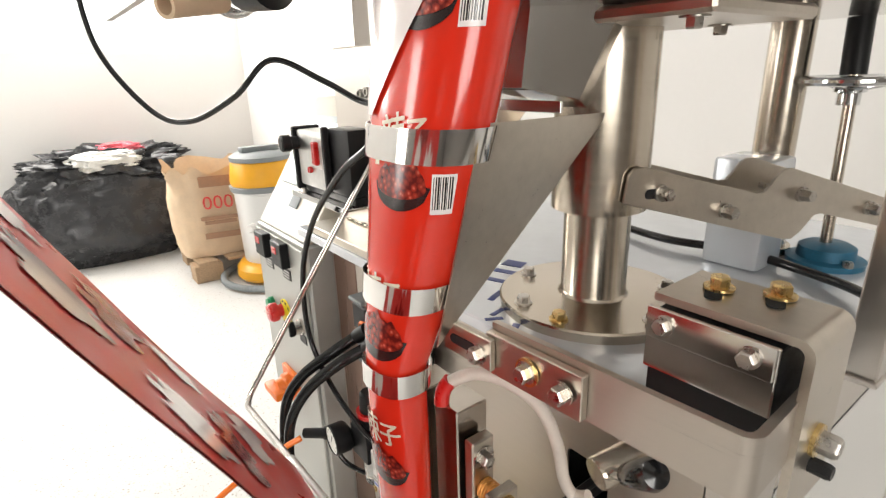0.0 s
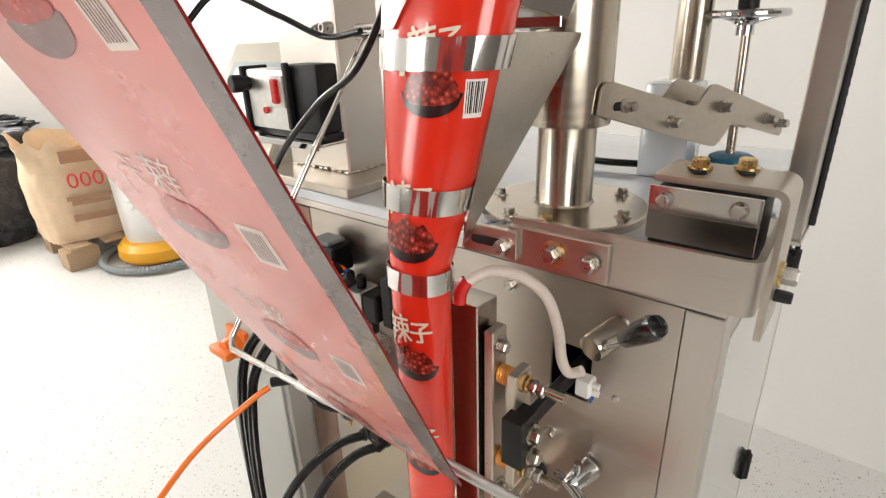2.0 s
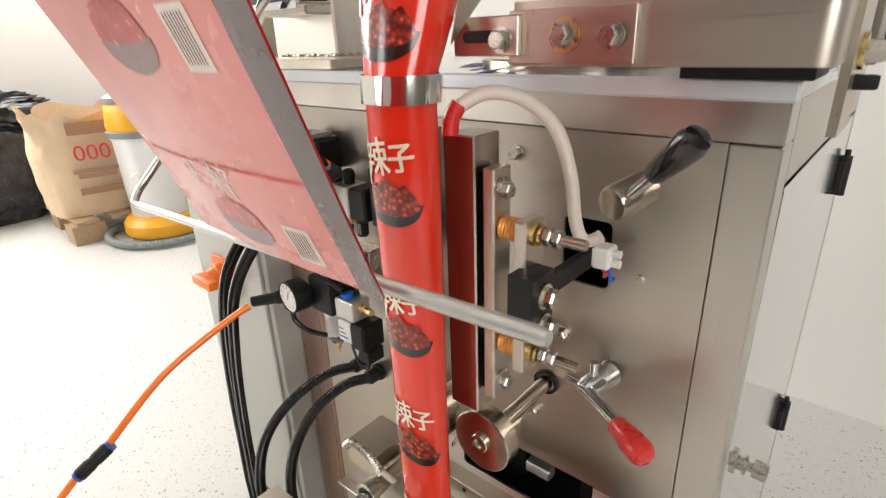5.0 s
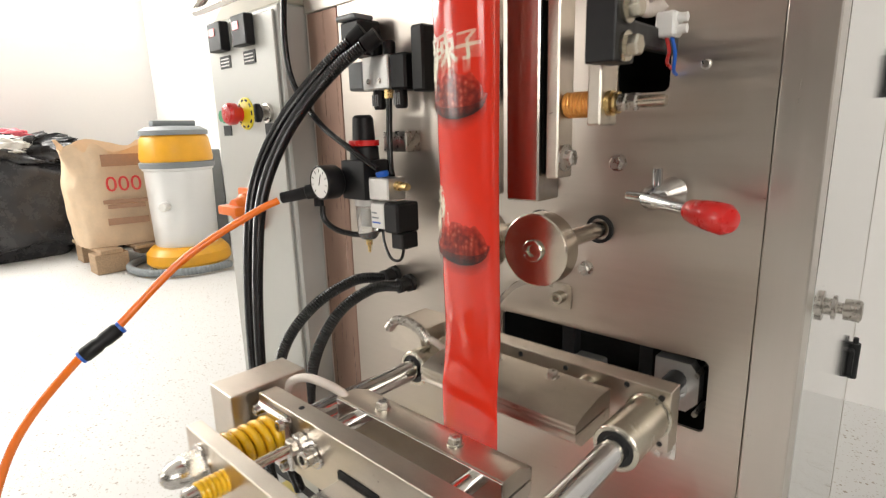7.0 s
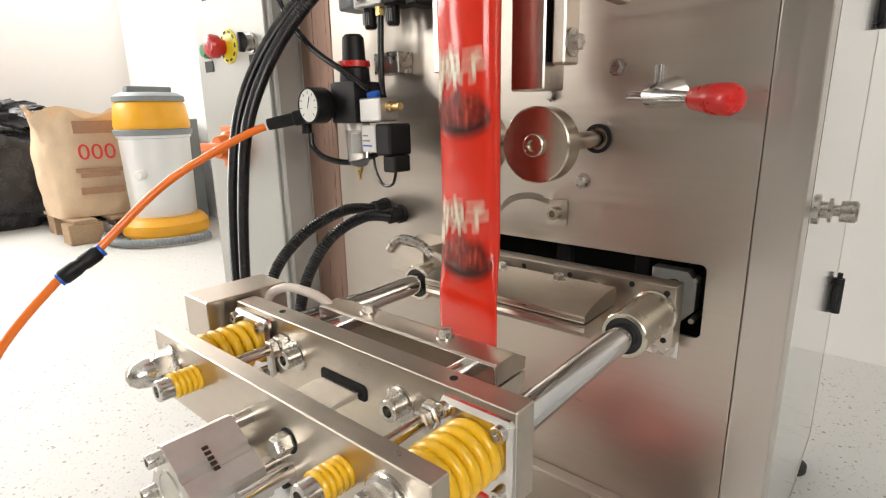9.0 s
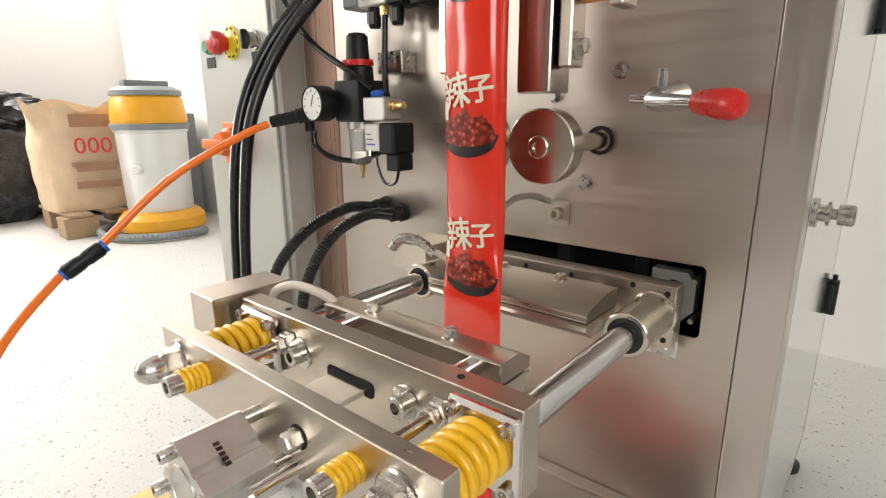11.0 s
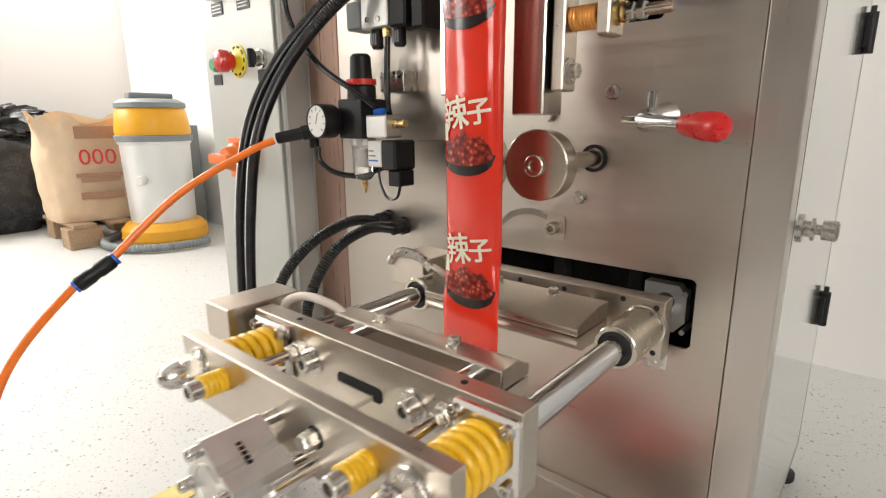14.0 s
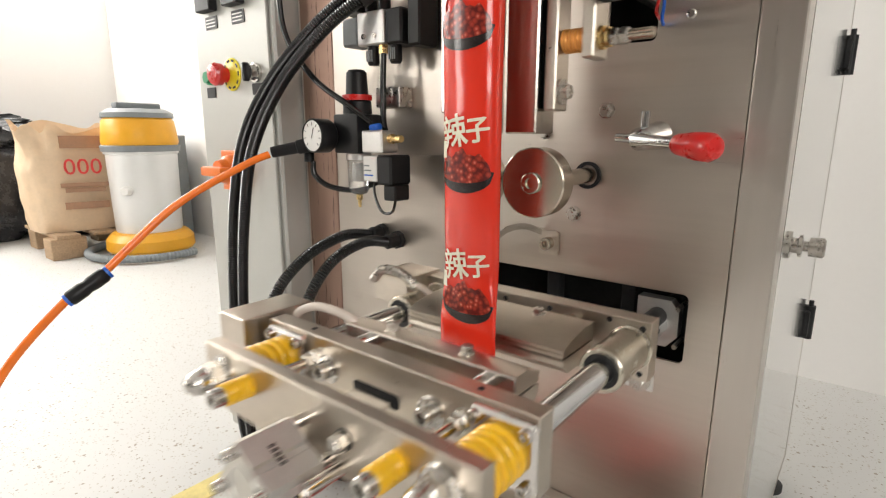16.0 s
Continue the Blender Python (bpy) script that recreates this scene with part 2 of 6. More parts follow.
def lathe(bm, p0, axis, rows, seg=32):
    """Turned shape: rows of (distance along axis, radius)."""
    p0, axis = Vector(p0), Vector(axis).normalized()
    q = axis.to_track_quat("Z", "Y")
    rings = []
    for d, r in rows:
        rings.append([bm.verts.new(p0 + q @ Vector((r * math.cos(2 * math.pi * i / seg), r * math.sin(2 * math.pi * i / seg), d))) for i in range(seg)])
    for a, b in zip(rings, rings[1:]):
        for i in range(seg):
            bm.faces.new((a[i], a[(i + 1) % seg], b[(i + 1) % seg], b[i]))
    bm.faces.new(rings[0])
    bm.faces.new(rings[-1])
    return bm


def ring(bm, p0, p1, r_out, r_in, seg=36):
    return lathe_open(bm, p0, p1, r_out, r_in, seg)


def lathe_open(bm, p0, p1, ro, ri, seg):
    m, h = frame_of(p0, p1)
    loops = []
    for z, r in ((-h / 2, ro), (h / 2, ro), (h / 2, ri), (-h / 2, ri)):
        loops.append([bm.verts.new(m @ Vector((r * math.cos(2 * math.pi * i / seg), r * math.sin(2 * math.pi * i / seg), z))) for i in range(seg)])
    for k in range(4):
        a, b = loops[k], loops[(k + 1) % 4]
        for i in range(seg):
            bm.faces.new((a[i], a[(i + 1) % seg], b[(i + 1) % seg], b[i]))
    return bm


def smooth_line(pts, n=8):
    pts = [Vector(p) for p in pts]
    out = []
    for i in range(len(pts) - 1):
        a, b = pts[max(i - 1, 0)], pts[i]
        c, d = pts[i + 1], pts[min(i + 2, len(pts) - 1)]
        for k in range(n):
            t = k / n
            out.append(0.5 * (2 * b + (c - a) * t + (2 * a - 5 * b + 4 * c - d) * t * t + (3 * b - a - 3 * c + d) * t ** 3))
    out.append(pts[-1])
    return out


def sweep(bm, line, r, seg=14):
    """A tube along a line; r is a number or a function of the index."""
    rings = []
    side = None
    for i, p in enumerate(line):
        d = (line[min(i + 1, len(line) - 1)] - line[max(i - 1, 0)]).normalized()
        if side is None:
            side = d.orthogonal().normalized()
        side = (side - d * side.dot(d)).normalized()
        up = d.cross(side)
        rr = r(i) if callable(r) else r
        rings.append([bm.verts.new(p + rr * (side * math.cos(2 * math.pi * k / seg) + up * math.sin(2 * math.pi * k / seg))) for k in range(seg)])
    for a, b in zip(rings, rings[1:]):
        for k in range(seg):
            bm.faces.new((a[k], a[(k + 1) % seg], b[(k + 1) % seg], b[k]))
    bm.faces.new(rings[0])
    bm.faces.new(rings[-1])
    return bm


def even(line, step):
    out, left = [line[0]], 0.0
    for a, b in zip(line, line[1:]):
        d = (b - a).length
        s = step - left
        while s <= d:
            out.append(a.lerp(b, s / d))
            s += step
        left = d - (s - step)
    return out


def ribbed(bm, pts, r, pitch=0.0042):
    line = even(smooth_line(pts, 14), pitch / 2)
    return sweep(bm, line, lambda i: r if i % 2 else r * 0.86, 12)


def coil(bm, p0, p1, R, r, turns, seg=10):
    m, h = frame_of(p0, p1)
    n = int(turns * 22)
    line = [m @ Vector((R * math.cos(2 * math.pi * turns * i / n), R * math.sin(2 * math.pi * turns * i / n), h * (i / n - 0.5))) for i in range(n + 1)]
    return sweep(bm, line, r, seg)


def prism(bm, poly, plane, a0, a1, turn=None, bev=0.0):
    """A polygon in the plane 'xz', 'xy' or 'yz', extruded from a0 to a1 along the third axis."""
    def at(p, a):
        q = Vector({"xz": (p[0], a, p[1]), "xy": (p[0], p[1], a), "yz": (a, p[0], p[1])}[plane])
        return turn @ q if turn is not None else q
    lo = [bm.verts.new(at(p, a0)) for p in poly]
    hi = [bm.verts.new(at(p, a1)) for p in poly]
    fs = [bm.faces.new(lo), bm.faces.new(hi)]
    for i in range(len(poly)):
        j = (i + 1) % len(poly)
        fs.append(bm.faces.new((lo[i], lo[j], hi[j], hi[i])))
    if bev:
        bmesh.ops.bevel(bm, geom=list({e for f in fs for e in f.edges}), offset=bev, segments=1, affect="EDGES")
    return bm


def rounded(x0, x1, z0, z1, r, n=5):
    pts = []
    for cx, cz, a in ((x1 - r, z1 - r, 0), (x0 + r, z1 - r, 90), (x0 + r, z0 + r, 180), (x1 - r, z0 + r, 270)):
        for k in range(n + 1):
            q = radians(a + 90 * k / n)
            pts.append((cx + r * math.cos(q), cz + r * math.sin(q)))
    return pts


def holed_sheet(bm, x0, x1, z0, z1, y0, y1, holes, radius=0.0):
    """A sheet in the xz plane, with rectangular openings right through it."""
    xs = sorted({x0, x1, *[v for h in holes for v in h[:2]]})
    zs = sorted({z0, z1, *[v for h in holes for v in h[2:]]})
    verts = {}
    faces = []
    for i in range(len(xs) - 1):
        for j in range(len(zs) - 1):
            cx, cz = (xs[i] + xs[i + 1]) / 2, (zs[j] + zs[j + 1]) / 2
            if any(h[0] < cx < h[1] and h[2] < cz < h[3] for h in holes):
                continue
            q = [(xs[i], zs[j]), (xs[i + 1], zs[j]), (xs[i + 1], zs[j + 1]), (xs[i], zs[j + 1])]
            for p in q:
                if p not in verts:
                    verts[p] = bm.verts.new((p[0], y0, p[1]))
            faces.append(bm.faces.new([verts[p] for p in q]))
    for h in holes:
        if radius:
            for cx, sx in ((h[0], 1), (h[1], -1)):
                for cz, sz in ((h[2], 1), (h[3], -1)):
                    arc = [(cx + sx * radius * (1 - math.cos(radians(a))), cz + sz * radius * (1 - math.sin(radians(a)))) for a in range(0, 91, 15)]
                    vs = [verts[(cx, cz)]] + [bm.verts.new((x, y0, z)) for x, z in arc]
                    for p, q in zip(vs[1:], vs[2:]):
                        f = bm.faces.new((vs[0], p, q))
                        f.normal_update()
                        if f.normal.y * faces[0].normal.y < 0:
                            f.normal_flip()
                        faces.append(f)
    r = bmesh.ops.extrude_face_region(bm, geom=faces)
    bmesh.ops.translate(bm, verts=[v for v in r["geom"] if isinstance(v, bmesh.types.BMVert)], vec=(0, y1 - y0, 0))
    return bm


def hexbolt(bm, at, out, af, head, washer=0.0, wr=None):
    """A bolt head of the width af across flats, on a washer."""
    at, out = Vector(at), Vector(out).normalized()
    if washer:
        cyl(bm, at, at + out * washer, wr or af * 0.95, seg=24)
    p = at + out * washer
    lathe(bm, p, out, [(0, af * 0.577), (head * 0.82, af * 0.577), (head, af * 0.48)], 6)
    return bm


def socket(bm, at, out, r, h):
    at, out = Vector(at), Vector(out).normalized()
    lathe(bm, at, out, [(0, r), (h * 0.92, r), (h, r * 0.92), (h, r * 0.55), (h * 0.45, r * 0.5)], 20)
    return bm


def lettering(text, size, bold=0.0):
    """The built-in font's letters as a flat mesh in the xz plane, centred."""
    cu = bpy.data.curves.new("letters", "FONT")
    cu.body, cu.size, cu.align_x, cu.align_y, cu.resolution_u, cu.offset = text, size, "CENTER", "CENTER", 3, bold
    ob = new("letters", cu)
    me = bpy.data.meshes.new_from_object(ob.evaluated_get(bpy.context.evaluated_depsgraph_get()))
    bpy.data.objects.remove(ob)
    bpy.data.curves.remove(cu)
    bm = bmesh.new()
    bm.from_mesh(me)
    bpy.data.meshes.remove(me)
    for v in bm.verts:
        v.co = Vector((v.co.x, 0, v.co.y))
    return bm


OUTSIDE = bpy.data.materials.new("outside_daylight")
OUTSIDE.use_nodes = True
on = OUTSIDE.node_tree.nodes
on["Principled BSDF"].inputs["Emission Color"].default_value = (0.92, 0.96, 1.0, 1)
on["Principled BSDF"].inputs["Emission Strength"].default_value = 1.6

# ---- the room ----
def room():
    bm = box(B(), RX0 - 0.15, RX1 + 0.15, RY0 - 0.15, RY1 + 0.15, FLOOR - 0.12, FLOOR, 0)
    solid("floor", bm, TERRAZZO, "polished pale terrazzo floor with dark stone chips", "floor", (0, 0, FLOOR), kind="structure")
    bm = box(B(), RX0 - 0.15, RX1 + 0.15, RY0 - 0.15, RY1 + 0.15, RZ1, RZ1 + 0.1, 0)
    solid("ceiling", bm, CEIL, "plain white painted ceiling", "ceiling", (0, 0, RZ1), kind="structure")
    bm = box(B(), RX0, RX1 + 0.15, RY1, RY1 + 0.15, FLOOR, RZ1, 0)
    solid("wall_north", bm, WALL, "plain white plastered wall behind the machine", "wall", (0, RY1, 0), kind="structure")
    # unseen east wall, kept dark to cut the light thrown back
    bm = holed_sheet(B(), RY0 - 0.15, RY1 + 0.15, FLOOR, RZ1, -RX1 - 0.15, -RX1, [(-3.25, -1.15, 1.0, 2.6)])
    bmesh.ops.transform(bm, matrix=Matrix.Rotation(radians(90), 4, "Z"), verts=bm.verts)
    solid("wall_east", bm, UNSEEN_GREY, "unseen wall, grey to dim the room light, with an added window", "wall", (RX1, 0, 0), kind="structure")
    # unseen south wall, dark so the front panel mirrors less light
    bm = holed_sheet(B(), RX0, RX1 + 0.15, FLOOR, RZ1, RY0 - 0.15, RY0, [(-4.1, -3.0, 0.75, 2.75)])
    solid("wall_south", bm, UNSEEN_GREY, "unseen wall, dark for the panel's reflections, with an added window", "wall", (0, RY0, 0), kind="structure")
    q = Matrix.Rotation(radians(90), 4, "Z")
    bm = holed_sheet(B(), RY0 - 0.15, RY1 + 0.15, FLOOR, RZ1, -RX0, -RX0 + 0.15, [(-2.6, 1.0, 1.5, 2.7)])
    bmesh.ops.transform(bm, matrix=q, verts=bm.verts)
    solid("wall_west", bm, WALL, "white wall with a high bright window", "wall", (RX0, 0, 0), kind="structure")
    # the second, southern window is unseen, added for the panel's reflection
    for k, (name, a, b, z0, z1) in enumerate((("window_1", -2.6, 1.0, 1.5, 2.7), ("added_window_2", -4.1, -3.0, 0.75, 2.75))):
        w = thing(name, (RX0 - 0.06, a, z0) if k == 0 else (a, RY0 - 0.06, z0), "white framed window with daylight behind it, added except on the west wall", "window", kind="structure")
        n = 4
        for i in range(n + 1):
            u = a + (b - a) * i / n
            bm = box(B(), RX0 - 0.1, RX0 - 0.03, u - 0.025, u + 0.025, z0, z1, 0.003) if k == 0 else box(B(), u - 0.03, u + 0.03, RY0 - 0.1, RY0 - 0.03, z0, z1, 0.003)
            part("mullion", bm, WHITE, w)
        for z in (z0 + 0.025, z1 - 0.025):
            bm = box(B(), RX0 - 0.105, RX0 - 0.025, a, b, z - 0.03, z + 0.03, 0.003) if k == 0 else box(B(), a, b, RY0 - 0.105, RY0 - 0.025, z - 0.03, z + 0.03, 0.003)
            part("rail", bm, WHITE, w)
    # made-up east window around the fill lamp, never in view
    w = thing("added_window_3", (RX1 + 0.06, -2.2, 1.0), "white framed window with daylight behind it, added except on the west wall", "window", kind="structure")
    for i in range(4):
        u = -3.25 + 0.7 * i
        part("mullion", box(B(), RX1 + 0.03, RX1 + 0.1, u - 0.025, u + 0.025, 1.0, 2.6, 0.003), WHITE, w)
    for z in (1.025, 2.575):
        part("rail", box(B(), RX1 + 0.025, RX1 + 0.105, -3.25, -1.15, z - 0.03, z + 0.03, 0.003), WHITE, w)
    # backdrop_2 and backdrop_3 are added glow behind the unseen windows
    for name, lo, hi in (("backdrop_3", (RX1 + 0.78, -4.4, 0.3), (RX1 + 0.8, 0.0, 3.4)), ("backdrop_1", (RX0 - 0.8, -4.5, 0.5), (RX0 - 0.78, 3.0, 3.6)), ("backdrop_2", (-5.2, RY0 - 0.8, 0.0), (-0.6, RY0 - 0.78, 3.6))):
        bm = box(B(), lo[0], hi[0], lo[1], hi[1], lo[2], hi[2], 0)
        solid(name, bm, OUTSIDE, "bright hazy daylight outside the window", "backdrop", lo, kind="structure")
    prism(bm := B(), [(-0.474, 1.1), (-0.416, 1.1), (-0.416, -4.3), (-0.474, -4.3)], "xy", FLOOR, FLOOR + 0.003)
    solid("floor_marking", bm, LINEY, "worn yellow painted line on the terrazzo floor", "floor line", (-0.41, -1, FLOOR), kind="structure")


room()


# ---- the machine's body ----
TT = 1.028
machine = thing("packaging_machine", (0.1, 0.3, FLOOR), "stainless steel vertical packaging machine body with brushed front panel", "machine")


def machine_body():
    slot, eye = (0.126, 0.396, 0.436, 0.520), (0.280, 0.336, 0.800, 0.877)
    part("front_panel", holed_sheet(B(), -0.2062, 0.4328, 0.0496, 0.9692, 0.0, 0.004, [slot, eye], 0.007), PANEL, machine, "brushed stainless front panel with cut-outs")
    part("top_rail", box(B(), -0.30, 0.474, -0.001, 0.04, 0.970, 1.011, 0.0015), FRAME, machine)
    part("corner_post", box(B(), 0.4335, 0.474, -0.001, 0.04, FLOOR + 0.06, 0.969, 0.0015), FRAME, machine)
    part("corner_post", box(B(), -0.292, -0.207, -0.001, 0.04, FLOOR + 0.06, 0.969, 0.0015), BROWN, machine, "brownish steel corner post")
    part("ledge", box(B(), -0.206, 0.433, -0.02, -0.0006, 0.193, 0.199, 0.0008), FRAME, machine)
    part("bottom_rail", box(B(), -0.206, 0.433, 0.0, 0.04, FLOOR + 0.06, 0.049, 0.0015), FRAME, machine)
    for x in (-0.26, 0.45):
        for y in (0.04, 0.56):
            part("foot", lathe(B(), (x, y, FLOOR), (0, 0, 1), [(0, 0.03), (0.012, 0.03), (0.02, 0.01), (0.065, 0.01)], 20), RUBBER, machine)
    part("back_panel", box(B(), -0.29, 0.474, 0.598, 0.604, FLOOR + 0.06, 1.011, 0), FRAME, machine)
    part("base_plate", box(B(), -0.29, 0.474, 0.005, 0.597, FLOOR + 0.062, FLOOR + 0.07, 0), FRAME, machine)
    part("seam_backing", box(B(), -0.25, 0.45, 0.0055, 0.0075, 0.53, 0.79, 0), FRAME, machine)
    # added black sheet: the shade seen through the panel's openings
    part("shade_sheet", box(B(), -0.288, 0.43, 0.10, 0.104, 0.1, 0.96, 0), SHADE_BLACK, machine, "black sheet standing for the shade inside the machine")
    part("side_panel", box(B(), -0.296, -0.292, 0.0, 0.6, FLOOR + 0.06, 1.011, 0), FRAME, machine)
    part("side_rail", box(B(), 0.470, 0.474, 0.041, 0.597, 0.93, 1.011, 0.001), FRAME, machine)
    door = part("side_door", box(B(), 0.4705, 0.474, 0.045, 0.585, 0.06, 0.924, 0.001), ACRYL, machine, "shiny film-covered steel side door")
    for z in (0.352, 0.831):
        bm = cyl(B(), (0.481, 0.552, z - 0.032), (0.481, 0.552, z + 0.032), 0.008, seg=18)
        for s in (-1, 1):
            box(bm, 0.4735, 0.482, 0.552 + s * 0.012 - 0.012, 0.552 + s * 0.012 + 0.012, z - 0.024, z + 0.024, 0.002)
        cyl(bm, (0.481, 0.552, z + 0.03), (0.481, 0.552, z + 0.042), 0.004, seg=12)
        part("hinge", bm, BLACK, door, "black door hinge")
    bm = lathe(B(), (0.474, 0.093, 0.575), (1, 0, 0), [(0, 0.016), (0.003, 0.016), (0.004, 0.009), (0.010, 0.009), (0.011, 0.013), (0.014, 0.013), (0.015, 0.006), (0.020, 0.006), (0.021, 0.011), (0.034, 0.0115), (0.036, 0.009)], 20)
    part("latch_knob", bm, ZINC, door, "knurled steel latch knob")
    part("table", box(B(), -0.30, 0.486, -0.062, 0.62, TT - 0.016, TT, 0.002), TABLE, machine, "table top still covered with printed blue-white film")
    for x, y, w, d, a in ((0.13, 0.03, 0.030, 0.010, 20), (0.165, -0.005, 0.008, 0.03, 20), (0.115, 0.06, 0.034, 0.012, 20), (0.10, 0.09, 0.03, 0.022, 20), (0.15, 0.10, 0.05, 0.008, 20), (0.21, -0.05, 0.02, 0.006, 60), (0.20, -0.035, 0.006, 0.022, 10), (0.24, -0.048, 0.008, 0.02, 30), (0.40, 0.13, 0.012, 0.012, 20)):
        q = Matrix.Translation((x, y, TT)) @ Matrix.Rotation(radians(a), 4, "Z")
        part("film_print", box(B(), -w / 2, w / 2, -d / 2, d / 2, 0, 0.0006, 0, q), NAVY, machine)
    # bolts on the panel
    for x, z, af in ((0.215, 0.938, 0.013), (0.285, 0.727, 0.013), (0.250, 0.600, 0.013), (0.187, 0.645, 0.012), (0.205, 0.70, 0.010)):
        part("hex_bolt", hexbolt(B(), (x, 0, z), (0, -1, 0), af, 0.007, 0.002, af * 0.75), ZINC, machine)
    for x, z in ((0.371, 0.932), (0.370, 0.823)):
        part("panel_screw", lathe(B(), (x, 0, z), (0, -1, 0), [(0, 0.005), (0.002, 0.005), (0.003, 0.0035)], 16), ZINC, machine)
    # inside the cut-outs
    part("bearing_block", prism(B(), [(0.335, 0.455), (0.342, 0.448), (0.372, 0.448), (0.384, 0.462), (0.384, 0.494), (0.374, 0.506), (0.335, 0.506)], "xz", 0.012, 0.03), SILVER, machine)
    for z in (0.456, 0.502):
        part("stud", cyl(B(), (0.386, -0.004, z), (0.386, 0.03, z), 0.003, seg=10), ZINC, machine)
    part("inner_crank", box(B(), 0.22, 0.26, 0.03, 0.05, 0.452, 0.47, 0.002), SILVER, machine)
    # bars coloured with the shade black as well
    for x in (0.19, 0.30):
        part("inner_bar", box(B(), x, x + 0.02, 0.05, 0.07, 0.42, 0.56, 0.002), SHADE_BLACK, machine)


machine_body()


# ---- control cabinet ----
def cabinet():
    c = thing("control_cabinet", (-0.42, 0.15, FLOOR), "grey steel control cabinet with buttons beside the machine", "cabinet")
    part("body", box(B(), -0.565, -0.300, -0.05, 0.45, FLOOR + 0.05, 0.985, 0.004), PAINT, c)
    part("door", box(B(), -0.560, -0.312, -0.056, -0.0505, FLOOR + 0.08, 0.975, 0.0015), PAINT, c)
    part("plinth", box(B(), -0.55, -0.31, -0.03, 0.43, FLOOR, FLOOR + 0.05, 0.001), RUBBER, c)
    for x in (-0.494, -0.400):
        t = part("temperature_controller", box(B(), x - 0.026, x + 0.026, -0.074, -0.056, 0.925, 0.977, 0.002), BLACK, c, "black digital controller with red digits")
        part("display", box(B(), x - 0.018, x + 0.004, -0.0752, -0.074, 0.952, 0.966, 0.0003), RED, t)
        part("label_plate", box(B(), x - 0.02, x + 0.022, -0.0575, -0.056, 0.895, 0.918, 0.0003), BLACK, c)
        for k in range(3):
            part("label_line", box(B(), x - 0.016, x + 0.016, -0.0582, -0.0575, 0.899 + 0.006 * k, 0.901 + 0.006 * k, 0), WHITE, c)
    e = part("emergency_stop", lathe(B(), (-0.452, -0.056, 0.808), (0, -1, 0), [(0, 0.014), (0.012, 0.013), (0.014, 0.02), (0.026, 0.021), (0.032, 0.017), (0.034, 0.008)], 24), RED, c, "red mushroom emergency stop button")
    part("yellow_ring", lathe(B(), (-0.434, -0.056, 0.808), (0, -1, 0), [(0, 0.030), (0.002, 0.030), (0.0025, 0.029)], 28), SIGNY, c)
    for k in range(10):
        a = radians(36 * k)
        part("ring_mark", box(B(), -0.004, 0.004, -0.0008, 0, -0.0018, 0.0018, 0, Matrix.Translation((-0.434 + 0.025 * math.cos(a), -0.0585, 0.808 + 0.025 * math.sin(a))) @ Matrix.Rotation(-a + radians(90), 4, "Y")), BLACK, c)
    part("push_button", lathe(B(), (-0.510, -0.056, 0.806), (0, -1, 0), [(0, 0.014), (0.008, 0.014), (0.009, 0.011), (0.014, 0.011)], 24), GREEN, c, "green start button")
    s = part("selector_switch", lathe(B(), (-0.352, -0.056, 0.806), (0, -1, 0), [(0, 0.017), (0.006, 0.017), (0.007, 0.014), (0.018, 0.013)], 24), SMOOTH, c, "chrome ringed selector switch")
    part("lever", box(B(), -0.356, -0.348, -0.084, -0.072, 0.790, 0.822, 0.002), BLACK, s)
    for x in (-0.515, -0.352):
        part("switch_plate", box(B(), x - 0.016, x + 0.016, -0.0575, -0.056, 0.768, 0.788, 0.0004), BLACK, c)
    k = part("main_switch", box(B(), -0.484, -0.406, -0.066, -0.0555, 0.588, 0.666, 0.003, seg=2), ORANGE, c, "orange rotary main switch")
    part("dial", lathe(B(), (-0.446, -0.066, 0.627), (0, -1, 0), [(0, 0.031), (0.012, 0.029), (0.016, 0.024), (0.03, 0.020)], 30), ORANGE, k)
    part("grip", box(B(), -0.482, -0.410, -0.112, -0.088, 0.618, 0.636, 0.004, seg=2), ORANGE, k)
    # sloping desk with the screen
    part("desk", prism(B(), [(-0.045, 0.985), (0.12, 1.24), (0.30, 1.24), (0.30, 0.985)], "yz", -0.56, -0.305, bev=0.003), CREAM, c, "cream sloping operator desk")
    d = Vector((0, 0.165, 0.255)).normalized()
    n = Vector((0, -d.z, d.y))
    o = Vector((-0.43, -0.045, 0.985))

    def tilted(u0, u1, s0, s1, h0, h1, bev=0.001):
        m = Matrix((Vector((1, 0, 0)), d, n)).transposed().to_4x4()
        m.translation = o
        return box(B(), u0, u1, s0, s1, h0, h1, bev, m)
    sc = part("touch_screen", tilted(-0.10, 0.10, 0.10, 0.26, 0.0, 0.006), SCRIM, c, "grey bezel touch screen, bright and pale")
    part("glass", tilted(-0.08, 0.08, 0.118, 0.245, 0.0062, 0.0072, 0), SCREEN, sc)
    part("key", tilted(-0.02, 0.02, 0.055, 0.085, 0.0, 0.003), GREYP, c)


cabinet()


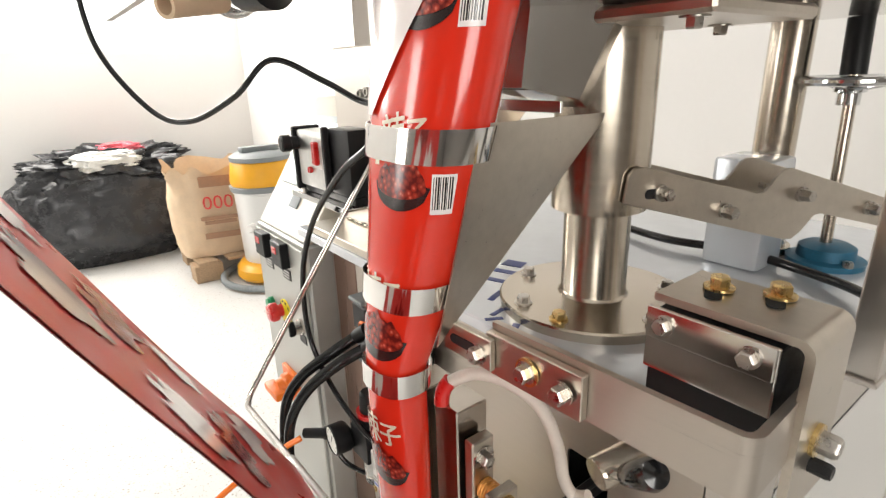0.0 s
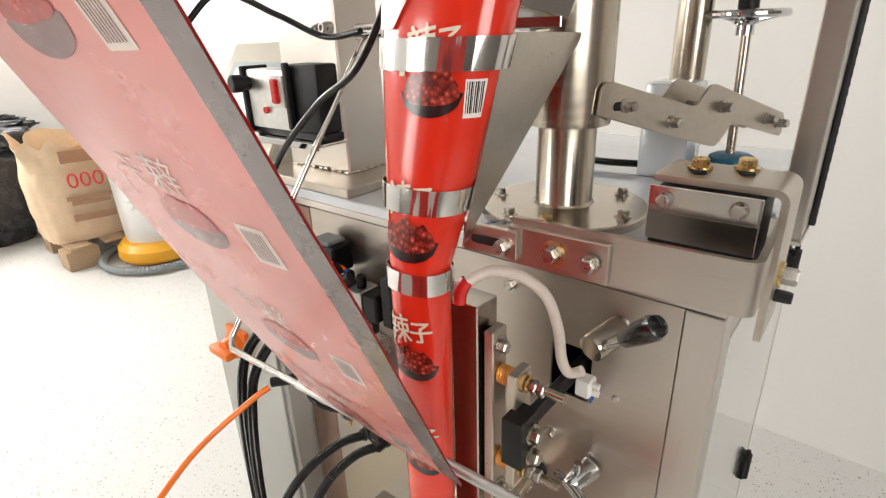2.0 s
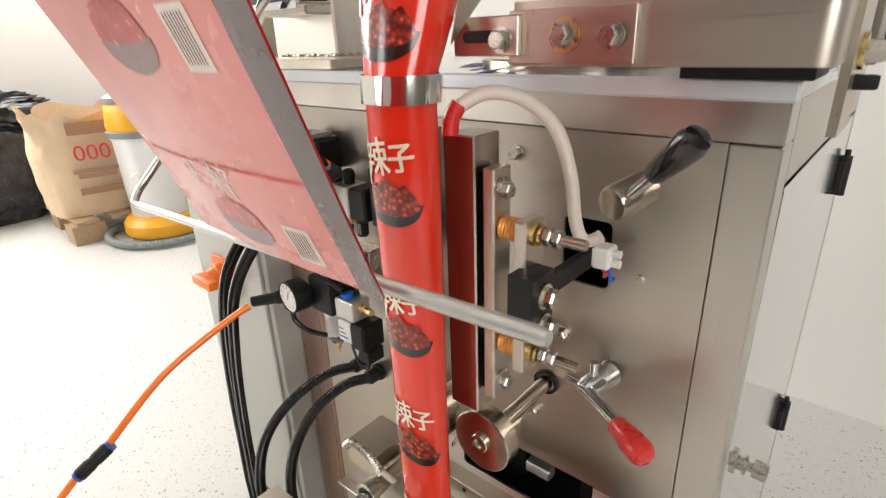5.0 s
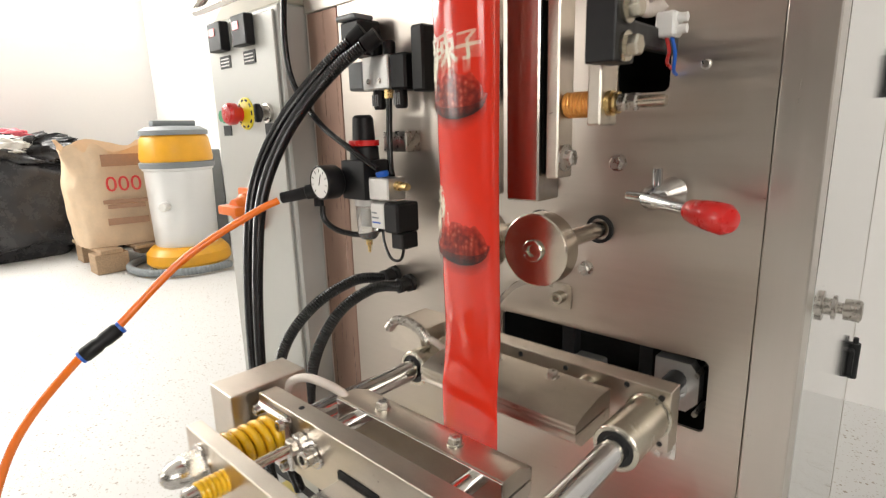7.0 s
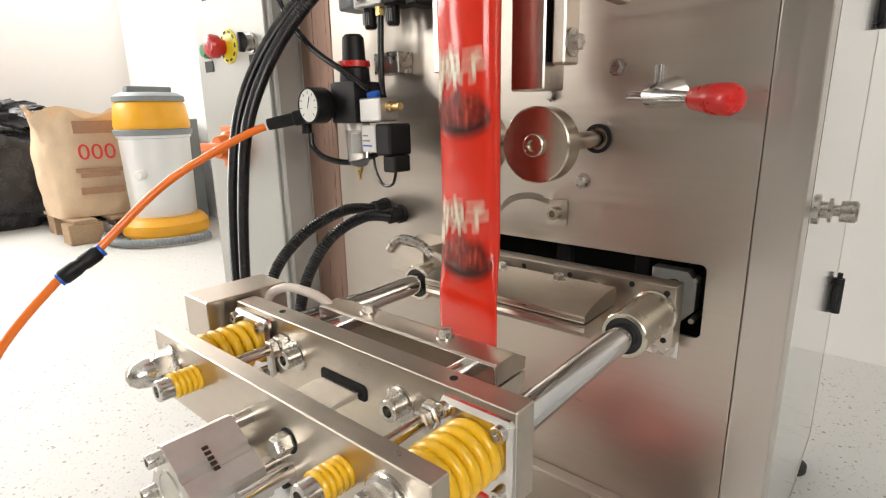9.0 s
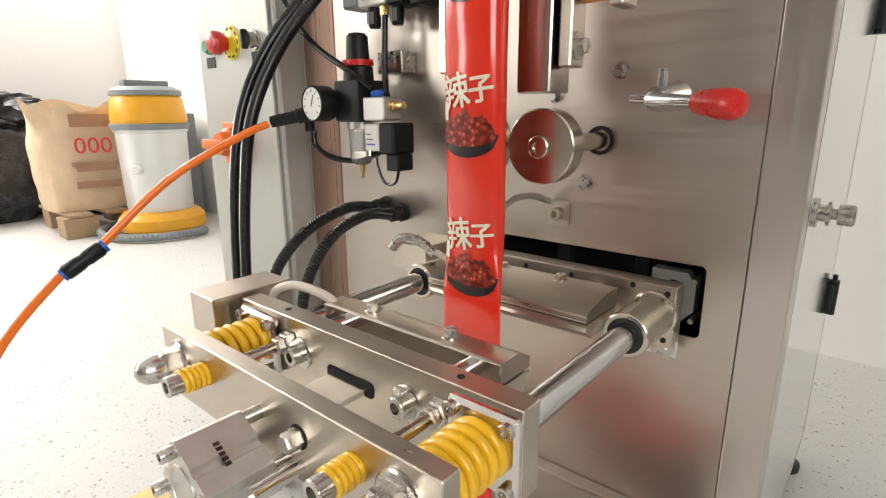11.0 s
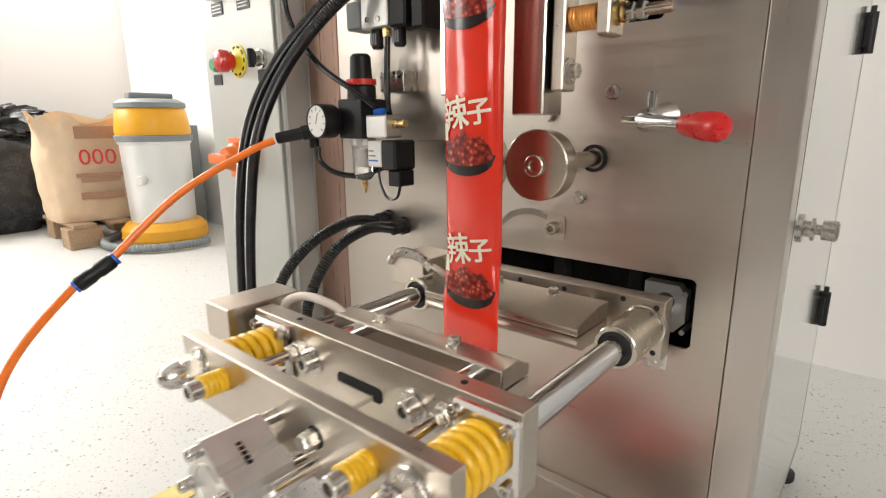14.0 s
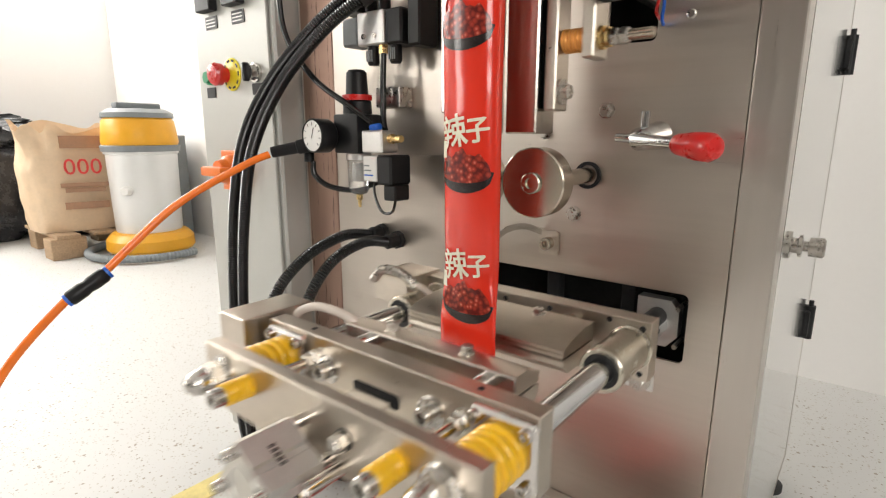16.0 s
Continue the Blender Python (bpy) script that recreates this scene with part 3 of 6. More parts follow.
# ---- date printer and its tower on the table ----
PX0, PX1, PY0, PZ = -0.234, -0.046, -0.086, 1.110
def printer():
    t = thing("printer_tower", (-0.12, 0.01, TT), "welded brushed steel tower on a thick base plate", "tower")
    part("base_plate", box(B(), -0.262, -0.030, -0.058, 0.110, TT, TT + 0.014, 0.0015), PLATE, t)
    part("column", prism(B(), [(-0.255, TT + 0.0142), (-0.100, TT + 0.0142), (-0.104, TT + 0.30), (-0.245, TT + 0.30)], "xz", 0.010, 0.100, bev=0.003), FRAME, t, "tapered brushed steel column")
    rnd = random.Random(4)
    for k in range(9):
        x = -0.245 + 0.0165 * k + rnd.uniform(-0.002, 0.002)
        r = rnd.uniform(0.0022, 0.0042)
        part("weld_bead", lathe(B(), (x, 0.0085, TT + 0.0155), (1, rnd.uniform(-0.2, 0.2), rnd.uniform(-0.1, 0.1)), [(0, r * 0.4), (0.003, r), (0.007, r * 0.8), (0.011, r), (0.014, r * 0.4)], 10), NICKEL, t)
    for k in range(5):
        y = 0.012 + 0.016 * k
        part("weld_bead", lathe(B(), (-0.0985, y, TT + 0.0155), (0.1, 1, 0), [(0, 0.0012), (0.004, 0.0032), (0.009, 0.0026), (0.014, 0.001)], 10), NICKEL, t)
    for x, z in ((-0.132, 0.232), (-0.112, 0.234)):
        part("pipe_fitting", lathe(B(), (x, 0.010, TT + z), (0, -1, 0), [(0, 0.0085), (0.010, 0.0085), (0.011, 0.0065), (0.018, 0.0065), (0.018, 0.004), (0.012, 0.004)], 14), ZINC, t, "steel air fitting")

    p = thing("date_printer", (-0.14, -0.08, TT + 0.07), "silver and black film date printer on a polished tray", "printer")
    part("tray", box(B(), PX0, PX1, PY0, -0.0345, PZ - 0.004, PZ, 0.001), SMOOTH, p, "polished steel tray")
    part("mount", box(B(), PX0 + 0.03, PX1 - 0.056, -0.0345, 0.0098, PZ - 0.012, PZ + 0.05, 0.002), FRAME, p, "steel mounting bracket")
    part("tray_lip", box(B(), PX0, PX1, PY0 - 0.002, PY0 - 0.0002, PZ - 0.008, PZ + 0.001, 0.0005), CHROME, p)
    for x in (PX0 + 0.02, PX1 - 0.015):
        part("tray_bolt", hexbolt(B(), (x, PY0 + 0.010, PZ), (0, 0, 1), 0.008, 0.005), ZINC, p)
    w = PX1 - PX0
    part("head", box(B(), PX0 + 0.018, PX0 + 0.62 * w, PY0 + 0.008, -0.036, PZ + 0.012, PZ + 0.098, 0.004, seg=2), ALU, p, "silver printing head")
    part("sole", box(B(), PX0 + 0.010, PX1 - 0.004, PY0 + 0.016, -0.036, PZ + 0.0005, PZ + 0.0115, 0.001), BLACK, p)
    part("motor", box(B(), PX0 + 0.64 * w, PX1 - 0.006, PY0 + 0.012, -0.036, PZ + 0.012, PZ + 0.106, 0.004, seg=2), BLACK, p, "black motor housing")
    part("side_bracket", box(B(), PX0 + 0.006, PX0 + 0.016, PY0 + 0.004, -0.036, PZ + 0.003, PZ + 0.102, 0.002), BLACK, p)
    part("motor_rib", box(B(), PX0 + 0.63 * w, PX0 + 0.68 * w, PY0 + 0.002, PY0 + 0.0115, PZ + 0.015, PZ + 0.108, 0.002), BLACK, p)
    part("knob", lathe(B(), (PX0 + 0.022, PY0 + 0.008, PZ + 0.078), (-0.1, -1, 0), [(0, 0.010), (0.012, 0.010), (0.013, 0.013), (0.026, 0.013), (0.028, 0.010)], 20), BLACK, p, "black knurled knob")
    part("counter", box(B(), PX0 + 0.44 * w, PX0 + 0.60 * w, PY0 + 0.004, PY0 + 0.0078, PZ + 0.045, PZ + 0.090, 0.001), WHITE, p)
    part("red_lever", box(B(), PX0 + 0.50 * w, PX0 + 0.57 * w, PY0 - 0.004, PY0 + 0.0038, PZ + 0.052, PZ + 0.086, 0.002), RED, p)
    part("red_button", lathe(B(), (PX0 + 0.34 * w, PY0 + 0.008, PZ + 0.040), (0, -1, 0), [(0, 0.005), (0.005, 0.005)], 12), RED, p)


printer()


# ---- feeder column with disc ----
def column():
    cx, cy = 0.250, 0.068
    c = thing("feeder_column", (cx, cy, TT), "turned stainless column with round flange on the table", "column")
    part("flange", lathe(B(), (cx, cy, TT), (0, 0, 1), [(0, 0.106), (0.010, 0.107), (0.012, 0.105), (0.0125, 0.05), (0.014, 0.044)], 64), TURNED, c, "round flange plate")
    part("shaft", lathe(B(), (cx, cy, TT + 0.0125), (0, 0, 1), [(0, 0.041), (0.003, 0.038), (0.006, 0.0362), (0.12, 0.0362)], 48), TURNED, c)
    part("sleeve", lathe(B(), (cx, cy, 1.142), (0, 0, 1), [(0, 0.049), (0.001, 0.051), (0.18, 0.051)], 48), TURNED, c)
    for a in (-75, -10, 55, 125, 190, 250):
        x, y = cx + 0.088 * math.cos(radians(a)), cy + 0.088 * math.sin(radians(a))
        part("hex_bolt", hexbolt(B(), (x, y, TT + 0.012), (0, 0, 1), 0.013, 0.008, 0.0015, 0.010), BRASS if a == -75 else ZINC, c)
    part("support_plate", box(B(), 0.13, 0.40, -0.02, 0.16, 1.322, 1.334, 0.003), PLATE, c)
    for x, y in ((0.16, 0.0), (0.375, 0.0), (0.33, 0.13)):
        part("plate_bolt", hexbolt(B(), (x, y, 1.322), (0, 0, -1), 0.012, 0.008, 0.0015), ZINC, c)
    d = thing("feeder_disc", (cx, cy, 1.336), "round stainless feeding disc with an amber rim on the column", "feeder")
    part("disc", lathe(B(), (cx + 0.06, cy + 0.1, 1.336), (0, 0, 1), [(0, 0.27), (0.004, 0.275), (0.03, 0.275), (0.032, 0.27)], 64), SMOOTH, d)
    part("rim", ring(B(), (cx + 0.06, cy + 0.1, 1.345), (cx + 0.06, cy + 0.1, 1.362), 0.279, 0.2755, 64), AMBER, d, "amber plastic rim")
    m = thing("lift_mast", (0.33, 0.36, TT), "round stainless lifting post behind the column", "post")
    part("post", lathe(B(), (0.29, 0.40, TT), (0, 0, 1), [(0, 0.04), (0.01, 0.04), (0.011, 0.026), (0.42, 0.026)], 36), TURNED, m)
    part("collar", lathe(B(), (0.29, 0.40, TT + 0.011), (0, 0, 1), [(0, 0.034), (0.016, 0.034), (0.018, 0.032), (0.018, 0.0265)], 32), SATIN, m, "clamping collar")
    h = thing("height_handwheel", (0.358, 0.417, TT), "chrome handwheel on a threaded spindle in a blue bearing", "handwheel")
    part("bearing", lathe(B(), (0.375, 0.400, TT), (0, 0, 1), [(0, 0.045), (0.008, 0.046), (0.010, 0.034), (0.024, 0.033), (0.028, 0.026)], 36), BLUEIRON, h, "blue cast bearing housing")
    part("bearing_bolt", hexbolt(B(), (0.408, 0.375, TT + 0.008), (0, 0, 1), 0.011, 0.008), ZINC, h)
    part("spindle", cyl(B(), (0.372, 0.402, TT + 0.02), (0.360, 0.416, 1.33), 0.007, seg=16), TURNED, h)
    part("rim", sweep(B(), [Vector((0.360 + 0.052 * math.cos(radians(a)), 0.416 + 0.052 * math.sin(radians(a)), 1.262)) for a in range(0, 361, 8)], 0.006, 10), CHROME, h)
    for a in (30, 150, 270):
        part("spoke", cyl(B(), (0.360, 0.416, 1.250), (0.360 + 0.05 * math.cos(radians(a)), 0.416 + 0.05 * math.sin(radians(a)), 1.262), 0.005, seg=10), CHROME, h)
    part("hub", lathe(B(), (0.360, 0.416, 1.232), (0, 0, 1), [(0, 0.013), (0.014, 0.013), (0.016, 0.018), (0.03, 0.016), (0.034, 0.010)], 24), CHROME, h)
    part("sleeve", cyl(B(), (0.360, 0.416, 1.268), (0.356, 0.420, 1.335), 0.0145, seg=20), BLACK, h, "black rubber sleeve")
    g = thing("gear_motor", (0.30, 0.33, TT), "pale film-wrapped motor housing behind the linkage", "motor")
    part("body", box(B(), 0.262, 0.335, 0.29, 0.365, TT, 1.172, 0.008, seg=2), TABLE, g)
    part("shaft_cover", cyl(B(), (0.335, 0.33, 1.14), (0.352, 0.33, 1.14), 0.012, seg=18), SMOOTH, g)

    r = thing("film_reel_stand", (-0.42, 0.3, 1.24), "steel film reel stand with a black guide motor over the desk", "stand")
    for x in (-0.52, -0.33):
        part("upright", box(B(), x - 0.012, x + 0.012, 0.20, 0.24, 1.24, 1.50, 0.002), FRAME, r)
        part("arm", box(B(), x - 0.010, x + 0.010, -0.32, 0.24, 1.47, 1.50, 0.002), FRAME, r)
    part("cross_bar", box(B(), -0.54, -0.02, -0.26, -0.22, 1.43, 1.47, 0.002), FRAME, r)
    part("motor", lathe(B(), (-0.20, -0.135, 1.418), (0.93, 0.37, 0), [(0, 0.03), (0.004, 0.045), (0.055, 0.047), (0.06, 0.04), (0.075, 0.03)], 30), BLACK, r, "round black motor")
    part("film_edge", lathe(B(), (-0.226, -0.146, 1.424), (0.93, 0.37, 0), [(0, 0.03), (0.002, 0.058), (0.006, 0.058), (0.012, 0.052), (0.02, 0.048), (0.022, 0.03)], 40), CLEAR, r, "clear film edges on the reel")
    part("core", ring(B(), (-0.140, -0.252, 1.371), (-0.19, -0.17, 1.385), 0.0155, 0.011, 24), PAPER, r, "cardboard reel core")
    part("guard", box(B(), -0.52, -0.19, -0.262, -0.255, 1.392, 1.47, 0.001), BLACK, r, "black guard plate")
    part("guard_lip", box(B(), -0.52, -0.19, -0.266, -0.255, 1.384, 1.3915, 0.001), SILVER, r)
    part("motor_plate", box(B(), -0.30, -0.10, -0.25, -0.05, 1.4855, 1.495, 0.002), PLATE, r)
    part("rail", box(B(), -0.60, -0.28, -0.40, -0.385, 1.43, 1.452, 0.002), SMOOTH, r)


column()


# ---- linkage plates ----
def linkage():
    # outline along the plate: length from its first bolt, height
    poly = [(-0.040, 1.158), (-0.036, 1.186), (-0.030, 1.192), (-0.018, 1.193), (0.125, 1.153), (0.135, 1.153), (0.143, 1.160), (0.152, 1.172), (0.160, 1.177), (0.171, 1.177), (0.336, 1.125), (0.341, 1.118), (0.341, 1.094), (0.336, 1.091), (0.222, 1.122), (0.212, 1.121), (0.196, 1.102), (0.185, 1.095), (0.170, 1.097)]
    turn = Matrix.Translation((0.313, 0.078, 0)) @ Matrix.Rotation(math.atan2(0.933, 0.36), 4, "Z")
    t = thing("linkage_plate", (0.38, 0.25, 1.10), "notched stainless linkage plate with bolts above the table", "bracket")
    part("plate", prism(B(), poly, "xz", -0.0018, 0.0018, turn, bev=0.0006), PLATE, t)
    part("rear_plate", prism(B(), [(x, z + 0.004) for x, z in poly], "xz", 0.052, 0.0556, turn, bev=0.0006), PLATE, t)
    out = turn.to_3x3() @ Vector((0, -1, 0))
    for x, z in ((0.003, 1.165), (0.086, 1.138), (0.187, 1.147), (0.293, 1.121), (0.325, 1.112)):
        part("bolt", hexbolt(B(), turn @ Vector((x, -0.0018, z)), out, 0.012, 0.012, 0.003, 0.0085), ZINC, t)
        part("spacer", cyl(B(), turn @ Vector((x, 0.0018, z)), turn @ Vector((x, 0.052, z)), 0.004, seg=12), ZINC, t)
    # slot not cut: a dark inlay gives the shade of its opening
    part("slot", prism(B(), rounded(-0.016, 0.014, 1.160, 1.170, 0.0045), "xz", -0.0024, -0.0014, turn), SHADE_BLACK, t)
    m = thing("guard_post", (0.503, 0.12, TT), "flat stainless guard post standing on the table edge", "post")
    part("post", prism(B(), [(0.488, 0.100), (0.512, 0.100), (0.512, 0.160), (0.488, 0.160)], "xy", TT, 1.75, bev=0.0015), FRAME, m)
    part("foot_plate", box(B(), 0.462, 0.514, 0.095, 0.165, TT, TT + 0.005, 0.001), FRAME, m)
    part("seal_strip", ribbed(B(), [(0.515, 0.163, TT + 0.005), (0.515, 0.163, 1.4), (0.515, 0.163, 1.74)], 0.004, 0.01), BLACK, m)


linkage()


# ---- collar bracket ----
def bracket():
    tilt = Matrix.Translation((0.347, -0.136, 0)) @ Matrix.Rotation(radians(2.2), 4, "Z") @ Matrix.Translation((-0.347, 0.136, 0))
    t = thing("collar_bracket", (0.40, -0.1, TT), "bent stainless bracket with bolts carrying the film former", "bracket")
    pts = [(0.30, -0.127), (0.30, -0.133), (0.498, -0.133)]
    for k in range(1, 7):
        a = radians(-90 + 15 * k)
        pts.append((0.498 + 0.012 * math.cos(a), -0.121 + 0.012 * math.sin(a)))
    pts += [(0.510, 0.03), (0.504, 0.03), (0.504, -0.119)]
    for k in range(1, 5):
        a = radians(-15 - 15 * k)
        pts.append((0.498 + 0.006 * math.cos(a), -0.121 + 0.006 * math.sin(a)))
    pts.append((0.497, -0.127))
    part("bar", prism(B(), pts, "xy", 1.040, 1.086, tilt), PANEL, t, "bent flat steel bar")
    part("clamp_plate", box(B(), 0.30, 0.398, -0.141, -0.1335, 1.042, 1.080, 0.0008, tilt), PLATE, t)
    sl = box(B(), 0.252, 0.312, -0.1475, -0.1415, 1.048, 1.077, 0.0008, tilt)
    part("slotted_tab", sl, PLATE, t)
    # dark strip laid on the tab as the slot's shade
    part("slot", prism(B(), rounded(0.262, 0.302, 1.058, 1.067, 0.0044), "xz", -0.1485, -0.1473, tilt), RUBBER, t)
    for x, y, z, m in ((0.298, -0.1485, 1.060, ZINC), (0.347, -0.1415, 1.062, ZINC), (0.383, -0.1415, 1.061, ZINC)):
        bm = hexbolt(B(), (x, y, z), (0, -1, 0), 0.013, 0.008, 0.002, 0.0095)
        part("bolt", bm, m, t)
    part("washer", lathe(B(), (0.3475, -0.1415, 1.062), (0, -1, 0), [(0, 0.012), (0.0016, 0.012)], 24), BRASS, t)
    # clamp block and top strap
    b = thing("sensor_block", (0.45, -0.04, TT), "polished steel block under a slotted top strap", "bracket")
    part("block", box(B(), 0.407, 0.494, -0.072, -0.01, TT, 1.116, 0.001), BLACK, b)
    part("mirror_plate", box(B(), 0.405, 0.495, -0.0755, -0.0722, 1.070, 1.120, 0.0006), MIRROR, b, "mirror polished cover plate")
    part("step", box(B(), 0.406, 0.494, -0.078, -0.0758, 1.097, 1.121, 0.0005), SMOOTH, b)
    for x in (0.420, 0.479):
        part("bolt", hexbolt(B(), (x, -0.078, 1.109), (0, -1, 0), 0.011, 0.006, 0.0015, 0.0075), ZINC, b)
    strap = [(0.405, 1.122), (0.405, 1.128), (0.500, 1.128)]
    for k in range(1, 7):
        a = radians(90 - 15 * k)
        strap.append((0.500 + 0.012 * math.cos(a), 1.116 + 0.012 * math.sin(a)))
    strap += [(0.512, 0.992), (0.506, 0.992), (0.506, 1.116)]
    for k in range(1, 6):
        a = radians(15 * k)
        strap.append((0.500 + 0.006 * math.cos(a), 1.116 + 0.006 * math.sin(a)))
    part("strap", prism(B(), strap, "xz", -0.068, 0.0), PLATE, b, "bent slotted steel strap")
    for x, y in ((0.433, -0.029), (0.468, -0.012)):
        q = Matrix.Translation((x, y - 0.008, 1.1285)) @ Matrix.Rotation(radians(25), 4, "Z")
        # uncut slots, their shade drawn as dark shapes on the strap
        part("slot", prism(B(), rounded(-0.006, 0.006, -0.016, 0.012, 0.0055), "xy", -0.0003, 0.0006, q), SHADE_BLACK, b)
        part("washer", lathe(B(), (x, y, 1.129), (0, 0, 1), [(0, 0.011), (0.002, 0.011)], 24), BRASS, b)
        part("bolt", hexbolt(B(), (x, y, 1.131), (0, 0, 1), 0.013, 0.008), BRASS, b)
    part("washer", lathe(B(), (0.512, -0.035, 1.045), (1, 0, 0), [(0, 0.012), (0.003, 0.012)], 24), BRASS, b)
    part("side_bolt", hexbolt(B(), (0.515, -0.035, 1.045), (1, 0, 0), 0.014, 0.012), ZINC, b)
    part("side_bolt", hexbolt(B(), (0.512, -0.035, 1.025), (1, 0, 0), 0.010, 0.014), BLACK, b)


bracket()


# ---- the film tube, its collars and print ----
CX = 0.226
PITCH = 0.135
# height, half width, middle y, half depth, sideways shift
SECTION = [(0.30, 0.034, -0.199, 0.004, 0.003), (0.485, 0.0358, -0.1990, 0.0028, 0.0035), (0.505, 0.0355, -0.1975, 0.0050, 0.002), (0.56, 0.0325, -0.1840, 0.0149, -0.003), (0.76, 0.0318, -0.1829, 0.0190, -0.0050), (0.97, 0.0326, -0.1872, 0.0240, -0.002),
           (1.03, 0.0310, -0.1872, 0.0243, -0.0025), (1.10, 0.0438, -0.1658, 0.0337, -0.0052), (1.24, 0.0660, -0.1437, 0.0378, 0.0030), (1.34, 0.0746, -0.1267, 0.0392, 0.0075), (1.50, 0.085, -0.095, 0.05, 0.004)]


def section(z):
    for a, b in zip(SECTION, SECTION[1:]):
        if z <= b[0]:
            t = max(0.0, (z - a[0]) / (b[0] - a[0]))
            return tuple(p + (q - p) * t for p, q in zip(a[1:], b[1:]))
    return SECTION[-1][1:]


def surface(x, z, off=0.0):
    """The front of the tube at x from its middle."""
    a, cy, b, cx = section(z)
    k = max(0.0, 1 - min(1.0, abs(x) / a) ** 2.4) ** (1 / 2.4)
    return Vector((CX + cx + x, cy - b * k - off, z))


def loop(z, grow=0.0, n=44):
    a, cy, b, cx = section(z)
    a, b = a + grow, b + grow
    pts = []
    for i in range(n):
        q = 2 * math.pi * i / n
        c, s = math.cos(q), math.sin(q)
        pts.append(Vector((CX + cx + a * math.copysign(abs(c) ** (2 / 2.4), c), cy + b * math.copysign(abs(s) ** (2 / 2.4), s), z)))
    return pts


def film_tube():
    bm = B()
    rows = []
    zs = [0.452 + 0.008 * i for i in range(130)]
    for z in zs:
        pts = loop(z)
        rows.append([bm.verts.new(p + Vector((0, 0.0007 * noise.noise((p.x * 22, p.z * 9, 3)) + 0.0004 * noise.noise((p.x * 60, p.z * 40, 1)), 0)) * (1 if z > 0.53 else 0.4)) for p in pts])
    for a, b in zip(rows, rows[1:]):
        for i in range(len(a)):
            j = (i + 1) % len(a)
            bm.faces.new((a[i], a[j], b[j], b[i]))
    bm.faces.new(rows[0])
    bm.faces.new(rows[-1])
    t = thing("film_tube", (CX, -0.19, 0.452), "glossy red printed packaging film formed into a flat tube", "film")
    part("tube", bm, FILM, t, sharp=60)
    fin = B()
    box(fin, CX - 0.0006, CX + 0.0006, -0.178, -0.166, 0.46, 0.99, 0)
    part("back_seam", fin, FILM, t)
    f = thing("film_former", (CX, -0.14, 1.02), "bright sheet metal film former with three bands and a pointed wing", "former")
    for z, h in ((1.234, 0.027), (1.106, 0.024), (1.026, 0.022)):
        bm = B()
        lo, hi = loop(z - h / 2, 0.0036), loop(z + h / 2, 0.0036)
        li, hi2 = loop(z - h / 2, 0.0026), loop(z + h / 2, 0.0026)
        rings4 = [[bm.verts.new(p) for p in r] for r in (lo, hi, hi2, li)]
        for k in range(4):
            a, b = rings4[k], rings4[(k + 1) % 4]
            for i in range(len(a)):
                j = (i + 1) % len(a)
                bm.faces.new((a[i], a[j], b[j], b[i]))
        part("band", bm, MIRROR, f, "polished steel band", sharp=60)
    for s in (1, -1):
        bm = B()
        a = [bm.verts.new(p) for p in ((CX + s * 0.0685, -0.142, 1.25), (CX + s * 0.053, 0.035, 1.246), (CX + s * 0.037, -0.168, 1.058))]
        b = [bm.verts.new(v.co + Vector((s * 0.0015, 0, 0))) for v in a]
        bm.faces.new(a), bm.faces.new(b)
        for i in range(3):
            bm.faces.new((a[i], a[(i + 1) % 3], b[(i + 1) % 3], b[i]))
        part("wing", bm, PLATE, f, "triangular sheet metal wing")
    bm = B()
    lathe(bm, (CX + 0.008, -0.02, 1.26), (0.0, 0.25, 1), [(0, 0.052), (0.001, 0.054), (0.10, 0.085), (0.101, 0.083)], 6)
    part("hopper", bm, SMOOTH, f, "folded steel filling hopper")
    part("hopper_lip", box(B(), CX - 0.06, CX + 0.075, -0.06, -0.057, 1.252, 1.262, 0.0005), SMOOTH, f)


film_tube()


def along(s, z, off=0.0):
    """The front of the tube at the length s along its skin from the middle."""
    a = section(z)[0]
    b = section(z)[2]
    x, y, walked, step = 0.0, b, 0.0, a / 60
    while walked < abs(s) and x < a:
        x2 = min(a, x + step)
        y2 = b * max(0.0, 1 - (x2 / a) ** 2.4) ** (1 / 2.4)
        d = math.hypot(x2 - x, y2 - y)
        if walked + d >= abs(s):
            x += (x2 - x) * (abs(s) - walked) / d
            break
        walked += d
        x, y = x2, y2
    return surface(math.copysign(x, s), z, off)


SLIDE = [0.0]


def patch(outline, z0, off, rows=10, cols=14):
    """A printed patch lying on the tube's front; outline(u, v) gives x and height in metres."""
    bm = B()
    vs = [[None] * (cols + 1) for _ in range(rows + 1)]
    for j in range(rows + 1):
        for i in range(cols + 1):
            x, h = outline(i / cols, j / rows)
            vs[j][i] = bm.verts.new(along(x + SLIDE[0], z0 + h, off))
    for j in range(rows):
        for i in range(cols):
            bm.faces.new((vs[j][i], vs[j][i + 1], vs[j + 1][i + 1], vs[j + 1][i]))
    return bm


def on_tube(bm, dx, z0, off):
    bmesh.ops.triangulate(bm, faces=bm.faces)
    for k in range(-16, 17):
        bmesh.ops.bisect_plane(bm, geom=bm.verts[:] + bm.edges[:] + bm.faces[:], plane_co=(0.002 * k - dx, 0, 0), plane_no=(1, 0, 0))
    for v in bm.verts:
        v.co = along(v.co.x + dx + SLIDE[0], z0 + v.co.z, off)
    return bm


PRINTS = []


def tilted(bm, degrees):
    bmesh.ops.transform(bm, matrix=Matrix.Rotation(radians(degrees), 4, "Y"), verts=bm.verts)
    return bm


